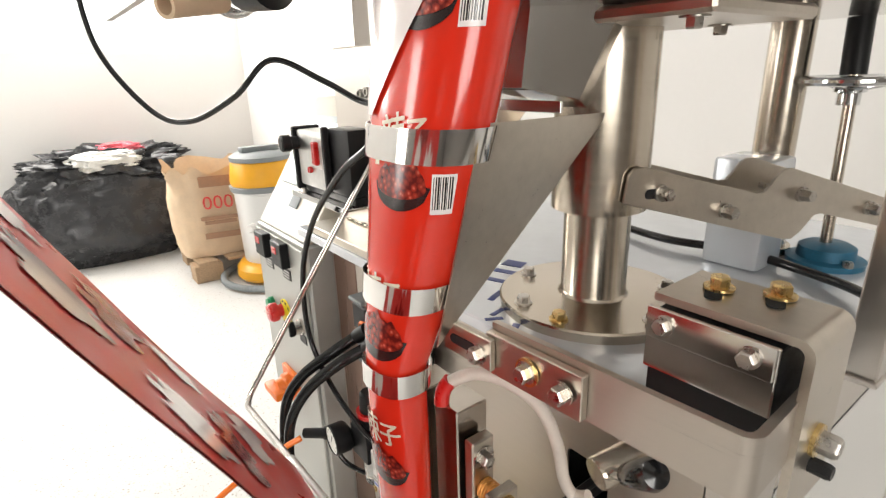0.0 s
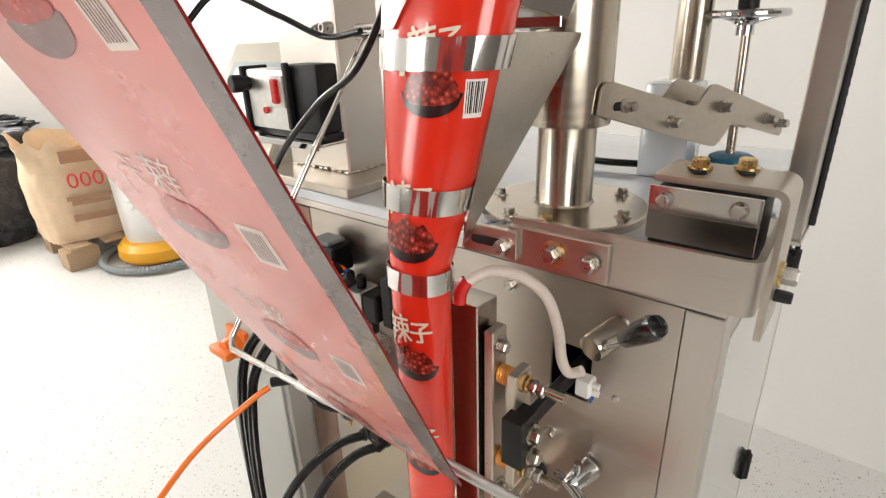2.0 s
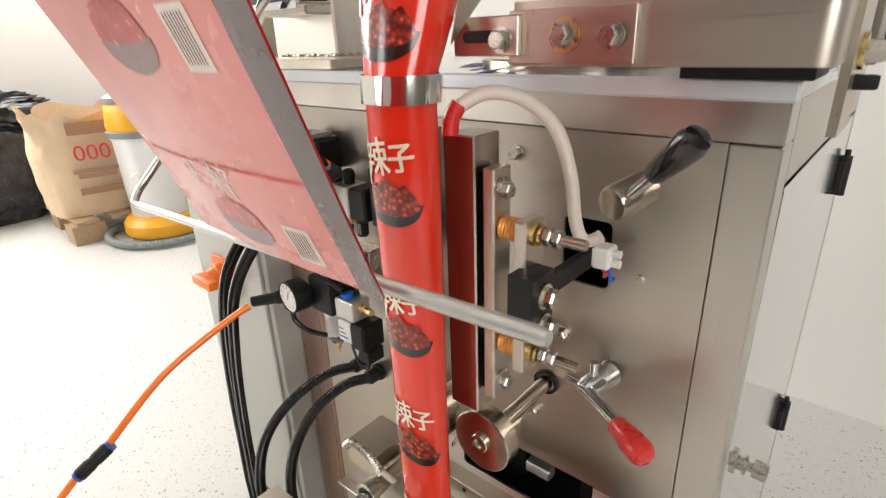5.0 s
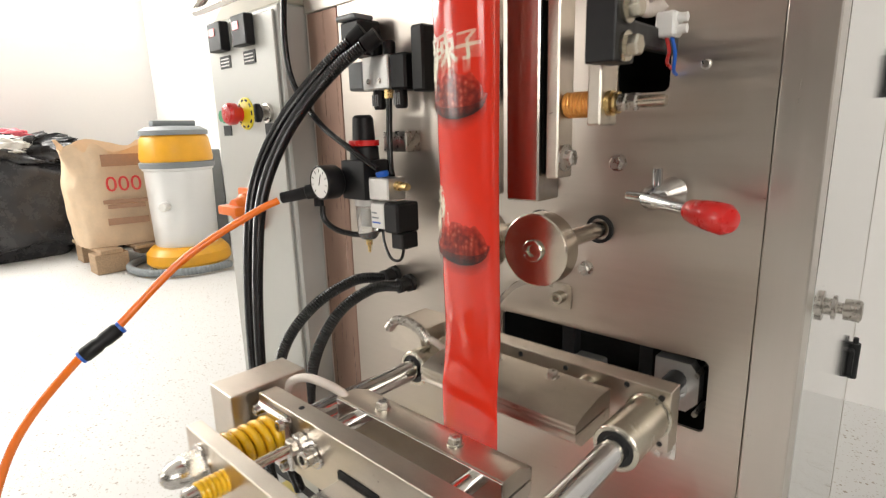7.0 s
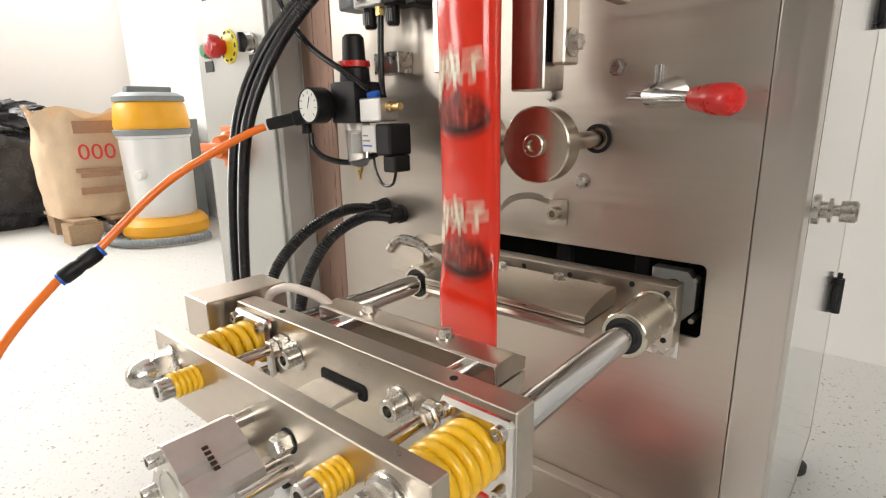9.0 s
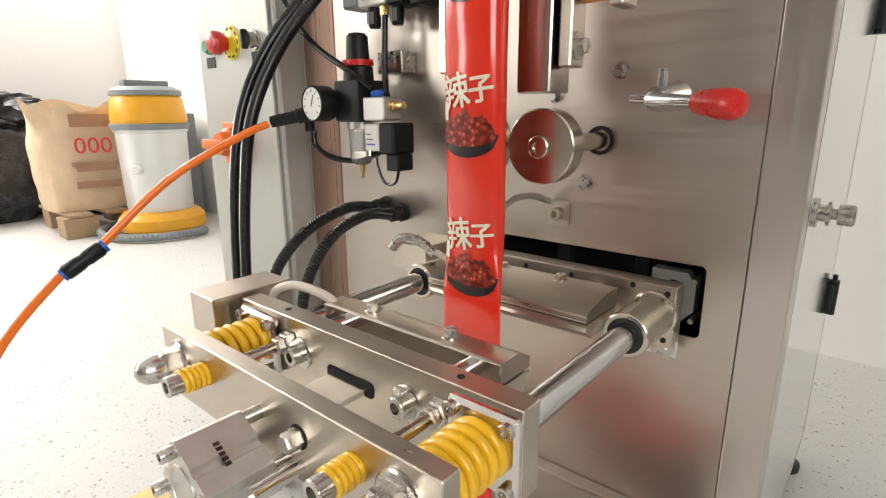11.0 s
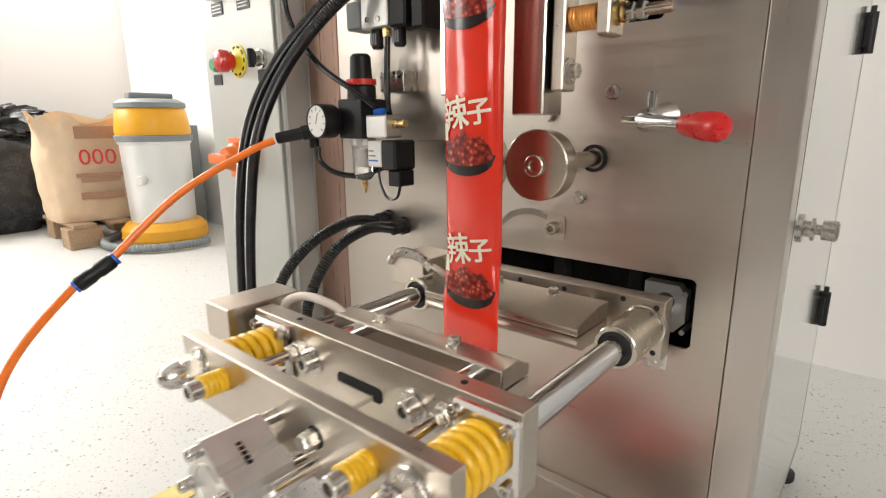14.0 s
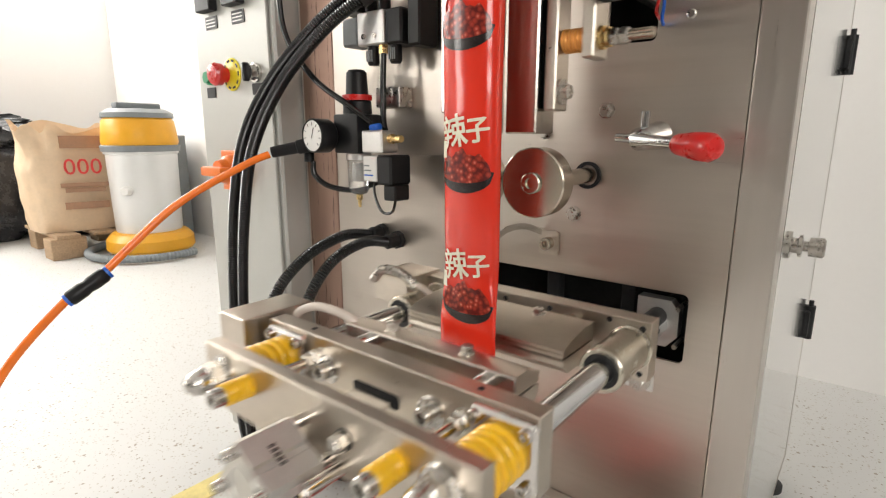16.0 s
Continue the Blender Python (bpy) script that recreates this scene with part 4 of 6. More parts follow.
def packet_print(z0):
    wide = section(z0)[0]
    p = thing("packet_print", (CX, section(z0)[1], z0), "printed bowl of chilli with cream brush lettering on the film", "print", "printed packets on the film")
    r = 0.0330 if wide < 0.05 else 0.032
    SLIDE[0] = 0.002 + 0.62 * max(0.0, wide - 0.034)

    def bowl(u, v):
        x = r * (2 * u - 1)
        depth = 0.020 * math.sqrt(max(0.0, 1 - (x / r) ** 2))
        return x, 0.002 + 0.003 * (1 - abs(2 * u - 1) ** 2) - (1 - v) * (depth + 0.003 * (1 - abs(2 * u - 1) ** 2) + 0.001)

    def pile(u, v):
        x = 0.92 * r * (2 * u - 1)
        e = math.sqrt(max(0.0, 1 - (2 * u - 1) ** 2))
        top = 0.024 * e * (0.9 + 0.12 * math.sin(17 * u) + 0.06 * math.sin(41 * u))
        low = -0.009 * e
        return x, low + v * (top - low)
    part("bowl", patch(bowl, z0, 0.0012), INKB, p, "black bowl")
    part("chilli", patch(pile, z0, 0.0017, 12, 26), MEAT, p, "heap of red chilli meat")
    for text, size, turn, dx, dz in (("辣", 0.034, -9, -0.0125, 0.038), ("子", 0.026, -7, 0.0155, 0.0405)):
        bm = B()
        for k, (ox, oz) in enumerate(((0, 0), (0.0011, 0.0003), (0.0005, 0.0010), (0.0016, 0.0012))):
            layer = on_tube(tilted(lettering(text, size), turn), dx + ox, z0 + dz + oz, 0.0012 + 0.00022 * k)
            me = bpy.data.meshes.new("layer")
            layer.to_mesh(me)
            layer.free()
            bm.from_mesh(me)
            bpy.data.meshes.remove(me)
        part("character", bm, INKW, p, "cream brush character")
    part("tag_line", on_tube(box(B(), -0.003, 0.004, -0.0002, 0, -0.011, 0.006, 0), -min(wide - 0.006, 0.033), z0 + 0.026, 0.0015), INKW, p)
    if wide > 0.056:
        bc = part("barcode_label", patch(lambda u, v: (0.033 + 0.020 * u, -0.019 + 0.032 * v), z0, 0.0014, 6, 8), FILMW, p, "white barcode label")
        for k in range(9):
            w = 0.0006 + 0.0004 * (k * 7 % 3)
            part("bar", patch(lambda u, v, k=k, w=w: (0.0348 + 0.0018 * k + w * u, -0.015 + 0.026 * v), z0, 0.0019, 4, 1), INKB, bc)
        for k in range(4):
            part("text_bar", patch(lambda u, v, k=k: (0.033 + 0.014 * u, 0.030 + 0.0035 * k + 0.0012 * v), z0, 0.0014, 1, 3), INKR, p)
    PRINTS.append((p, z0))


# white wedge: the film's pale edge and a highlight painted as one patch
def border_sheen():
    edge, a = B(), []
    for i in range(14):
        z = 1.255 + 0.016 * i
        lo, hi = -0.095, -0.030 + 0.0115 * i
        a.append([edge.verts.new(along(lo + (hi - lo) * j / 12, z, 0.0028)) for j in range(13)])
    for p, q in zip(a, a[1:]):
        for j in range(12):
            edge.faces.new((p[j], p[j + 1], q[j + 1], q[j]))
    part("border_sheen", edge, FILMW, bpy.data.objects["film_tube"], "white film border together with a painted highlight", sharp=60)


border_sheen()
for k in range(-1, 6):
    packet_print(0.661 + PITCH * k)


# ---- dancer rod and the loose film web ----
PIVOT = Vector((0, 0.0134, 1.2538))
ROD_REST = -0.70
dancer = thing("dancer_arm", tuple(PIVOT), "bent bright steel dancer rod hanging over the film loop", "rod")


def dancer_rod():
    def swung(x, r):
        return Vector((x, PIVOT.y + r * math.sin(ROD_REST), PIVOT.z - r * math.cos(ROD_REST)))
    c = swung(-0.071, 0.4751)
    top = swung(-0.04, 0.0)
    end = swung(0.4348, 0.4578)
    line = [top] + [c + (top - c) * f for f in (0.6, 0.3, 0.06, 0.035)]
    line += [c + (top - c) * 0.014 + Vector((0.004, 0, 0)), c + Vector((0.012, 0, 0.001)), c + (end - c) * 0.06, c + (end - c) * 0.5, c + (end - c) * 0.97]
    part("rod", sweep(B(), line, 0.0040, 14), SMOOTH, dancer)
    a, d = c + (end - c) * 0.30, end - c
    part("roller", lathe(B(), a, d, [(0, 0.0043), (0.001, 0.0053), (d.length * 0.70 - 0.003, 0.0053), (d.length * 0.70, 0.0042)], 24), SILVER, dancer, "smooth aluminium roller")
    part("pivot_boss", cyl(B(), swung(-0.055, 0), swung(0.0, 0), 0.012, seg=20), SMOOTH, dancer)


dancer_rod()
WEBTOP = Vector((0, -0.548, 1.44))
WEBLOW = Vector((0, PIVOT.y + 0.467 * math.sin(ROD_REST) - 0.006, PIVOT.z - 0.467 * math.cos(ROD_REST) + 0.004))
web = thing("film_web", tuple(WEBTOP), "loose web of red film seen from its pale inner side", "film")


def film_web():
    x0, x1 = 0.105, 0.332
    lo, hi = WEBLOW, WEBTOP

    def sheet(u0, u1, s0, s1, off, n=40, m=16):
        bm = B()
        d = (hi - lo)
        nrm = Vector((0, -d.z, d.y)).normalized()
        vs = []
        for i in range(n + 1):
            s = s0 + (s1 - s0) * i / n
            row = []
            for j in range(m + 1):
                u = u0 + (u1 - u0) * j / m
                w = 0.004 * math.sin(3.1 * s + 2 * u) + 0.0025 * noise.noise((u * 3, s * 4, 2))
                row.append(bm.verts.new(Vector((x0 + (x1 - x0) * u + 0.05 * s, 0, 0)) + lo + d * s + nrm * (off + w)))
            vs.append(row)
        for i in range(n):
            for j in range(m):
                bm.faces.new((vs[i][j], vs[i][j + 1], vs[i + 1][j + 1], vs[i + 1][j]))
        return bm

    def place(u, s, off):
        d = hi - lo
        nrm = Vector((0, -d.z, d.y)).normalized()
        w = 0.004 * math.sin(3.1 * s + 2 * u) + 0.0025 * noise.noise((u * 3, s * 4, 2))
        return Vector((x0 + (x1 - x0) * u + 0.05 * s, 0, 0)) + lo + d * s + nrm * (off + w)

    def blob(uc, sc, ru, rs, off, wave=0.0, low=1.0, high=1.0, rows=8, cols=22):
        """A printed patch of rounded, uneven outline lying on the web."""
        bm = B()
        vs = []
        for j in range(rows + 1):
            row = []
            for i in range(cols + 1):
                x = 2 * i / cols - 1
                e = math.sqrt(max(0.0, 1 - x * x)) + 0.001
                up, dn = e * high * (1 + wave * math.sin(9 * x + uc * 20) + wave * 0.6 * math.sin(23 * x)), -e * low * (1 + wave * math.sin(7 * x + sc * 30))
                row.append(bm.verts.new(place(uc + ru * x, sc + rs * (dn + (up - dn) * j / rows), off)))
            vs.append(row)
        for j in range(rows):
            for i in range(cols):
                bm.faces.new((vs[j][i], vs[j][i + 1], vs[j + 1][i + 1], vs[j + 1][i]))
        return bm

    def brushed(text, uc, sc, size, off):
        """Brush lettering seen in reverse through the film."""
        bm = tilted(lettering(text, size), -10)
        bmesh.ops.triangulate(bm, faces=bm.faces)
        bmesh.ops.subdivide_edges(bm, edges=bm.edges, cuts=1)
        for v in bm.verts:
            v.co = place(uc - v.co.x / (x1 - x0), sc + v.co.z / (hi - lo).length, off)
        return bm
    part("sheet", sheet(0, 1, 0.0, 1.0, 0.0), WEBIN, web, "pale pinkish inner side of the film", sharp=80)
    part("outer_face", sheet(0, 1, 0.0, 1.0, -0.0012), WEBOUT, web, "glossy printed outer side of the film", sharp=80)
    for u, q, ru, rs, m in ((0.24, 0.20, 0.16, 0.05, FILMW), (0.55, 0.30, 0.22, 0.04, INKR), (0.74, 0.42, 0.16, 0.06, FILMW), (0.30, 0.50, 0.20, 0.045, INKR), (0.62, 0.60, 0.18, 0.06, FILMW), (0.35, 0.72, 0.18, 0.045, INKR), (0.70, 0.82, 0.16, 0.06, FILMW), (0.22, 0.38, 0.10, 0.05, FILMW), (0.20, 0.66, 0.10, 0.05, FILMW), (0.40, 0.90, 0.20, 0.05, INKR)):
        part("outer_print", blob(u, q, ru, rs, -0.0022, 0.3), m, web, sharp=80)
    part("edge_strip", sheet(0.90, 1.0, 0.0, 1.0, 0.0003), SILVERFILM, web, "silvery unprinted edge strip", sharp=80)
    for s in (0.02, 0.247, 0.474, 0.701):
        lab = part("label_window", sheet(0.67, 0.79, s, s + 0.055, 0.0003, 5, 4), WEBPALE, web, "pale barcode label showing through", sharp=80)
        for k in range(7):
            part("bar", sheet(0.685 + 0.013 * k, 0.691 + 0.013 * k, s + 0.006, s + 0.049, 0.0005, 3, 1), WEBBOWL, lab, sharp=80)
        part("bowl", blob(0.42, s + 0.030, 0.155, 0.034, 0.0003, 0.0, 1.0, 0.1), WEBBOWL, web, "bowl print showing through", sharp=80)
        part("chilli", blob(0.42, s + 0.035, 0.140, 0.036, 0.0005, 0.05, 0.25, 1.0), WEBMEAT, web, "chilli print showing through", sharp=80)
        part("character", brushed("辣", 0.46, s + 0.098, 0.034, 0.0004), WEBPALE, web, "pale lettering showing through in reverse", sharp=80)
        part("character", brushed("子", 0.30, s + 0.100, 0.027, 0.0004), WEBPALE, web, "pale lettering showing through in reverse", sharp=80)
    part("tear_line", sheet(0.0, 0.89, 0.140, 0.143, 0.0007, 2, 18), REDTAPE, web, "red line across the film", sharp=80)


WEBOUT = plain("printed_outer_film", (0.66, 0.035, 0.03), 0.30, 0.0, 0.2, 14, 0.04, coat=0.1, spec=0.4, fine=3)
WEBIN = plain("inner_film", (0.66, 0.20, 0.18), 0.26, 0.0, 0.16, 9, 0.05, coat=0.2, spec=0.5, fine=3)
SILVERFILM = plain("silver_film_edge", (0.17, 0.14, 0.14), 0.26, 0.7, 0.1, 30, 0.02, coat=0.2)
WEBBOWL = plain("bowl_seen_through", (0.24, 0.13, 0.13), 0.24, 0.0, 0.2, 40, 0.0, coat=0.0, spec=0.35)
WEBMEAT = plain("chilli_seen_through", (0.46, 0.07, 0.06), 0.24, 0.0, 0.4, 90, 0.05, coat=0.0, spec=0.35, fine=3)
WEBPALE = plain("pale_print_through", (0.78, 0.66, 0.60), 0.24, 0.0, 0.1, 40, 0.0, coat=0.0, spec=0.35)
REDTAPE = plain("red_tape", (0.62, 0.03, 0.02), 0.3, 0.0, 0.1, 40, 0.02)
film_web()


# ---- vertical sealer ----
SEALER = {}


def vertical_sealer():
    v = thing("vertical_sealer", (0.25, -0.1, 0.70), "pair of steel vertical sealing bars with orange springs", "sealer")
    h = SEALER["bar"] = part("heater_bar", box(B(), CX + 0.008, 0.2695, -0.152, -0.114, 0.700, 0.985, 0.0015), BAR, v, "tall ground steel heater bar")
    part("insulator", box(B(), 0.2697, 0.2743, -0.140, -0.122, 0.725, 0.95, 0.0005), BLACK, h)
    part("carrier_bar", box(B(), 0.2745, 0.287, -0.148, -0.121, 0.722, 0.958, 0.0015), PLATE, h)
    g = SEALER["left"] = part("heater_bar", box(B(), CX - 0.042, CX - 0.008, -0.152, -0.112, 0.700, 0.985, 0.0015), BAR, v, "tall ground steel heater bar")
    part("carrier_bar", box(B(), CX - 0.064, CX - 0.0425, -0.155, -0.115, 0.722, 0.962, 0.0015), BAR, g)
    for z in (0.76, 0.93):
        part("bolt", hexbolt(B(), (CX - 0.064, -0.135, z - 0.0), (-1, 0, 0), 0.013, 0.008, 0.002), ZINC, g)
        part("bolt", hexbolt(B(), (0.287, -0.135, z + (0.008 if z > 0.8 else -0.020)), (1, 0, 0), 0.013, 0.008, 0.002), ZINC, h)
    y = SEALER["yoke"] = part("yoke", box(B(), 0.305, 0.317, -0.150, -0.118, 0.768, 0.917, 0.0015), PLATE, v, "upright steel yoke")
    for z in (0.786, 0.903):
        part("stud", cyl(B(), (0.280, -0.134, z), (0.365, -0.134, z), 0.0045, seg=14), TURNED, y)
        part("spring", coil(B(), (0.288, -0.134, z), (0.314, -0.134, z), 0.0092, 0.0021, 8), COPPER, h, "orange coil spring")
        part("washer", lathe(B(), (0.317, -0.134, z), (1, 0, 0), [(0, 0.0105), (0.004, 0.0105)], 20), BRASS, y)
        part("washer", lathe(B(), (0.323, -0.134, z), (1, 0, 0), [(0, 0.009), (0.003, 0.009)], 20), BRASS, y)
        part("nut", hexbolt(B(), (0.327, -0.134, z), (1, 0, 0), 0.014, 0.007), ZINC, y)
        part("nut", hexbolt(B(), (0.336, -0.134, z), (1, 0, 0), 0.014, 0.007), ZINC, y)
        for k in range(8):
            part("thread", ring(B(), (0.345 + 0.0024 * k, -0.134, z), (0.3462 + 0.0024 * k, -0.134, z), 0.0051, 0.0042, 14), TURNED, y)
    part("rocker_block", box(B(), 0.311, 0.336, -0.168, -0.132, 0.816, 0.876, 0.001), BLACK, y, "black hardened block")
    part("rocker_arm", box(B(), 0.311, 0.323, -0.132, 0.03, 0.835, 0.855, 0.002), BLACK, y)
    for z in (0.822, 0.850):
        part("washer", lathe(B(), (0.336, -0.150, z + 0.006), (1, 0, 0), [(0, 0.0115), (0.003, 0.0115)], 20), NICKEL, y)
        part("bolt", hexbolt(B(), (0.339, -0.150, z + 0.006), (1, 0, 0), 0.015, 0.010), NICKEL, y)
    w = thing("heater_lead", (0.25, -0.12, 0.98), "white sleeved heater lead with connector block", "cable")
    part("boot", sweep(B(), smooth_line([(0.246, -0.152, 0.984), (0.247, -0.150, 0.998), (0.252, -0.145, 1.010)], 6), 0.0075, 14), RED, w, "dark red end boot")
    part("sleeve", sweep(B(), smooth_line([(0.252, -0.145, 1.008), (0.268, -0.128, 1.018), (0.292, -0.108, 1.012), (0.312, -0.085, 0.985), (0.320, -0.068, 0.94), (0.322, -0.058, 0.895), (0.326, -0.050, 0.874), (0.334, -0.046, 0.872), (0.343, -0.044, 0.878)], 8), 0.0064, 14), SLEEVE, w)
    k = part("connector", box(B(), 0.338, 0.356, -0.052, -0.030, 0.846, 0.868, 0.002), WHITE, w, "white terminal block")
    for z in (0.852, 0.862):
        part("terminal", cyl(B(), (0.356, -0.042, z), (0.364, -0.042, z), 0.0042, seg=12), WHITE, k)
    part("red_wire", sweep(B(), smooth_line([(0.345, -0.040, 0.847), (0.346, -0.034, 0.835), (0.340, -0.02, 0.825), (0.335, 0.02, 0.82)], 6), 0.0018, 8), RED, w)
    part("blue_wire", sweep(B(), smooth_line([(0.350, -0.040, 0.847), (0.351, -0.032, 0.832), (0.345, -0.016, 0.818), (0.338, 0.02, 0.815)], 6), 0.0018, 8), BLUE, w)
    n = thing("cable_loop", (0.17, -0.14, 0.95), "thin white cable looped behind the film", "cable")
    part("lead", sweep(B(), smooth_line([(0.168, -0.14, 0.93), (0.150, -0.13, 0.97), (0.146, -0.125, 1.0), (0.155, -0.12, 1.012), (0.165, -0.115, 1.0), (0.160, -0.10, 0.95), (0.158, -0.08, 0.90)], 8), 0.0032, 10), SLEEVE, n)


vertical_sealer()


# ---- levers and rollers on the panel ----
def levers():
    t = thing("cam_lever", (0.36, 0.0, 0.915), "steel cam lever with a black grip on the panel", "lever")
    part("hub", lathe(B(), (0.365, 0.0, 0.921), (-0.3, -1, -0.2), [(0, 0.0172), (0.046, 0.0172), (0.049, 0.0155)], 32), TURNED, t)
    part("arm", cyl(B(), (0.362, -0.040, 0.918), (0.398, -0.066, 0.953), 0.0055, seg=16), CHROME, t)
    a, b = Vector((0.393, -0.063, 0.949)), Vector((0.433, -0.085, 0.990))
    part("grip", lathe(B(), a, b - a, [(0, 0.008), (0.004, 0.010), (0.030, 0.0125), (0.050, 0.0135), (0.058, 0.011), (0.061, 0.004)], 22), GLOSSB, t, "glossy black plastic grip")
    r = thing("clamp_lever", (0.347, 0.0, 0.696), "chrome clamp lever with a red grip on the panel", "lever")
    part("boss", lathe(B(), (0.347, 0.0, 0.698), (-0.25, -1, -0.1), [(0, 0.016), (0.020, 0.014), (0.040, 0.012), (0.046, 0.008)], 24), CHROME, r)
    part("pin", cyl(B(), (0.340, -0.028, 0.69), (0.340, -0.028, 0.724), 0.005, seg=14), CHROME, r)
    part("stub", cyl(B(), (0.332, -0.036, 0.695), (0.312, -0.034, 0.696), 0.005, seg=14), CHROME, r)
    part("arm", lathe(B(), (0.334, -0.037, 0.694), (0.85, -0.5, -0.06), [(0, 0.009), (0.014, 0.0075), (0.066, 0.0058)], 18), CHROME, r)
    part("grip", lathe(B(), (0.386, -0.069, 0.6905), (0.85, -0.5, -0.06), [(0, 0.009), (0.003, 0.0105), (0.026, 0.0135), (0.042, 0.0135), (0.048, 0.010), (0.050, 0.003)], 24), RED, r, "red plastic grip")
    d = thing("pull_roller", (0.262, -0.14, 0.65), "steel pull roller disc on a shaft pressing the film seam", "roller")
    part("disc", lathe(B(), (0.2665, -0.118, 0.650), (0, -1, 0), [(0, 0.035), (0.001, 0.0365), (0.021, 0.0365), (0.022, 0.035)], 56), TURNED, d)
    part("screw", lathe(B(), (0.2665, -0.140, 0.650), (0, -1, 0), [(0, 0.011), (0.003, 0.011), (0.004, 0.010), (0.004, 0.006), (0.001, 0.005)], 24), NICKEL, d)
    part("shaft", cyl(B(), (0.2665, -0.12, 0.650), (0.2665, 0.02, 0.650), 0.0095, seg=22), TURNED, d)
    part("bush", ring(B(), (0.2665, -0.004, 0.650), (0.2665, 0.004, 0.650), 0.0165, 0.0125), BLACK, d)
    e = thing("pull_roller", (0.19, -0.14, 0.65), "steel pull roller disc half hidden behind the film", "roller")
    part("disc", lathe(B(), (0.186, -0.118, 0.650), (0, -1, 0), [(0, 0.035), (0.001, 0.0365), (0.021, 0.0365), (0.022, 0.035)], 56), TURNED, e)
    part("shaft", cyl(B(), (0.186, -0.12, 0.650), (0.186, 0.02, 0.650), 0.0095, seg=22), TURNED, e)
    part("bush", ring(B(), (0.186, -0.004, 0.650), (0.186, 0.004, 0.650), 0.0165, 0.0125), BLACK, e)
    g = thing("film_guide", (0.21, -0.01, 0.56), "thin bent spring steel strip screwed to the panel", "guide")
    part("tab", prism(B(), rounded(0.203, 0.232, 0.543, 0.575, 0.004), "xz", -0.003, -0.0005), PLATE, g)
    part("screw", socket(B(), (0.218, -0.003, 0.559), (0, -1, 0), 0.008, 0.012), NICKEL, g)
    line = smooth_line([(0.206, -0.003, 0.572), (0.196, -0.03, 0.582), (0.186, -0.06, 0.580), (0.180, -0.09, 0.562)], 6)
    bm = B()
    rows = [[bm.verts.new(p + Vector((0, 0, dz))) for dz in (-0.004, 0.004)] + [bm.verts.new(p + Vector((0.0012, 0.0012, dz))) for dz in (0.004, -0.004)] for p in line]
    for a, b in zip(rows, rows[1:]):
        for i in range(4):
            bm.faces.new((a[i], a[(i + 1) % 4], b[(i + 1) % 4], b[i]))
    part("strip", bm, SMOOTH, g)


levers()


# ---- horizontal sealing jaws ----
AX, SX0, SX1, SZ = 0.226, 0.092, 0.360, 0.474
front_jaw = thing("front_sealing_jaw", (AX, -0.30, 0.44), "front sealing jaw carriage of ground steel plates with yellow springs", "sealing jaw")
rear_jaw = thing("rear_sealing_jaw", (AX, -0.10, 0.44), "rear sealing jaw of ground steel with serrated face", "sealing jaw")


def acorn(bm, p):
    """A chrome domed nut facing the front."""
    lathe(bm, p, (0, -1, 0), [(0, 0.0135), (0.004, 0.0145), (0.014, 0.0145), (0.016, 0.013)], 6)
    lathe(bm, Vector(p) + Vector((0, -0.014, 0)), (0, -1, 0), [(0, 0.0125), (0.006, 0.0125), (0.013, 0.0105), (0.018, 0.0065), (0.020, 0.0015)], 24)
    return bm


SLIDING_BAR = []


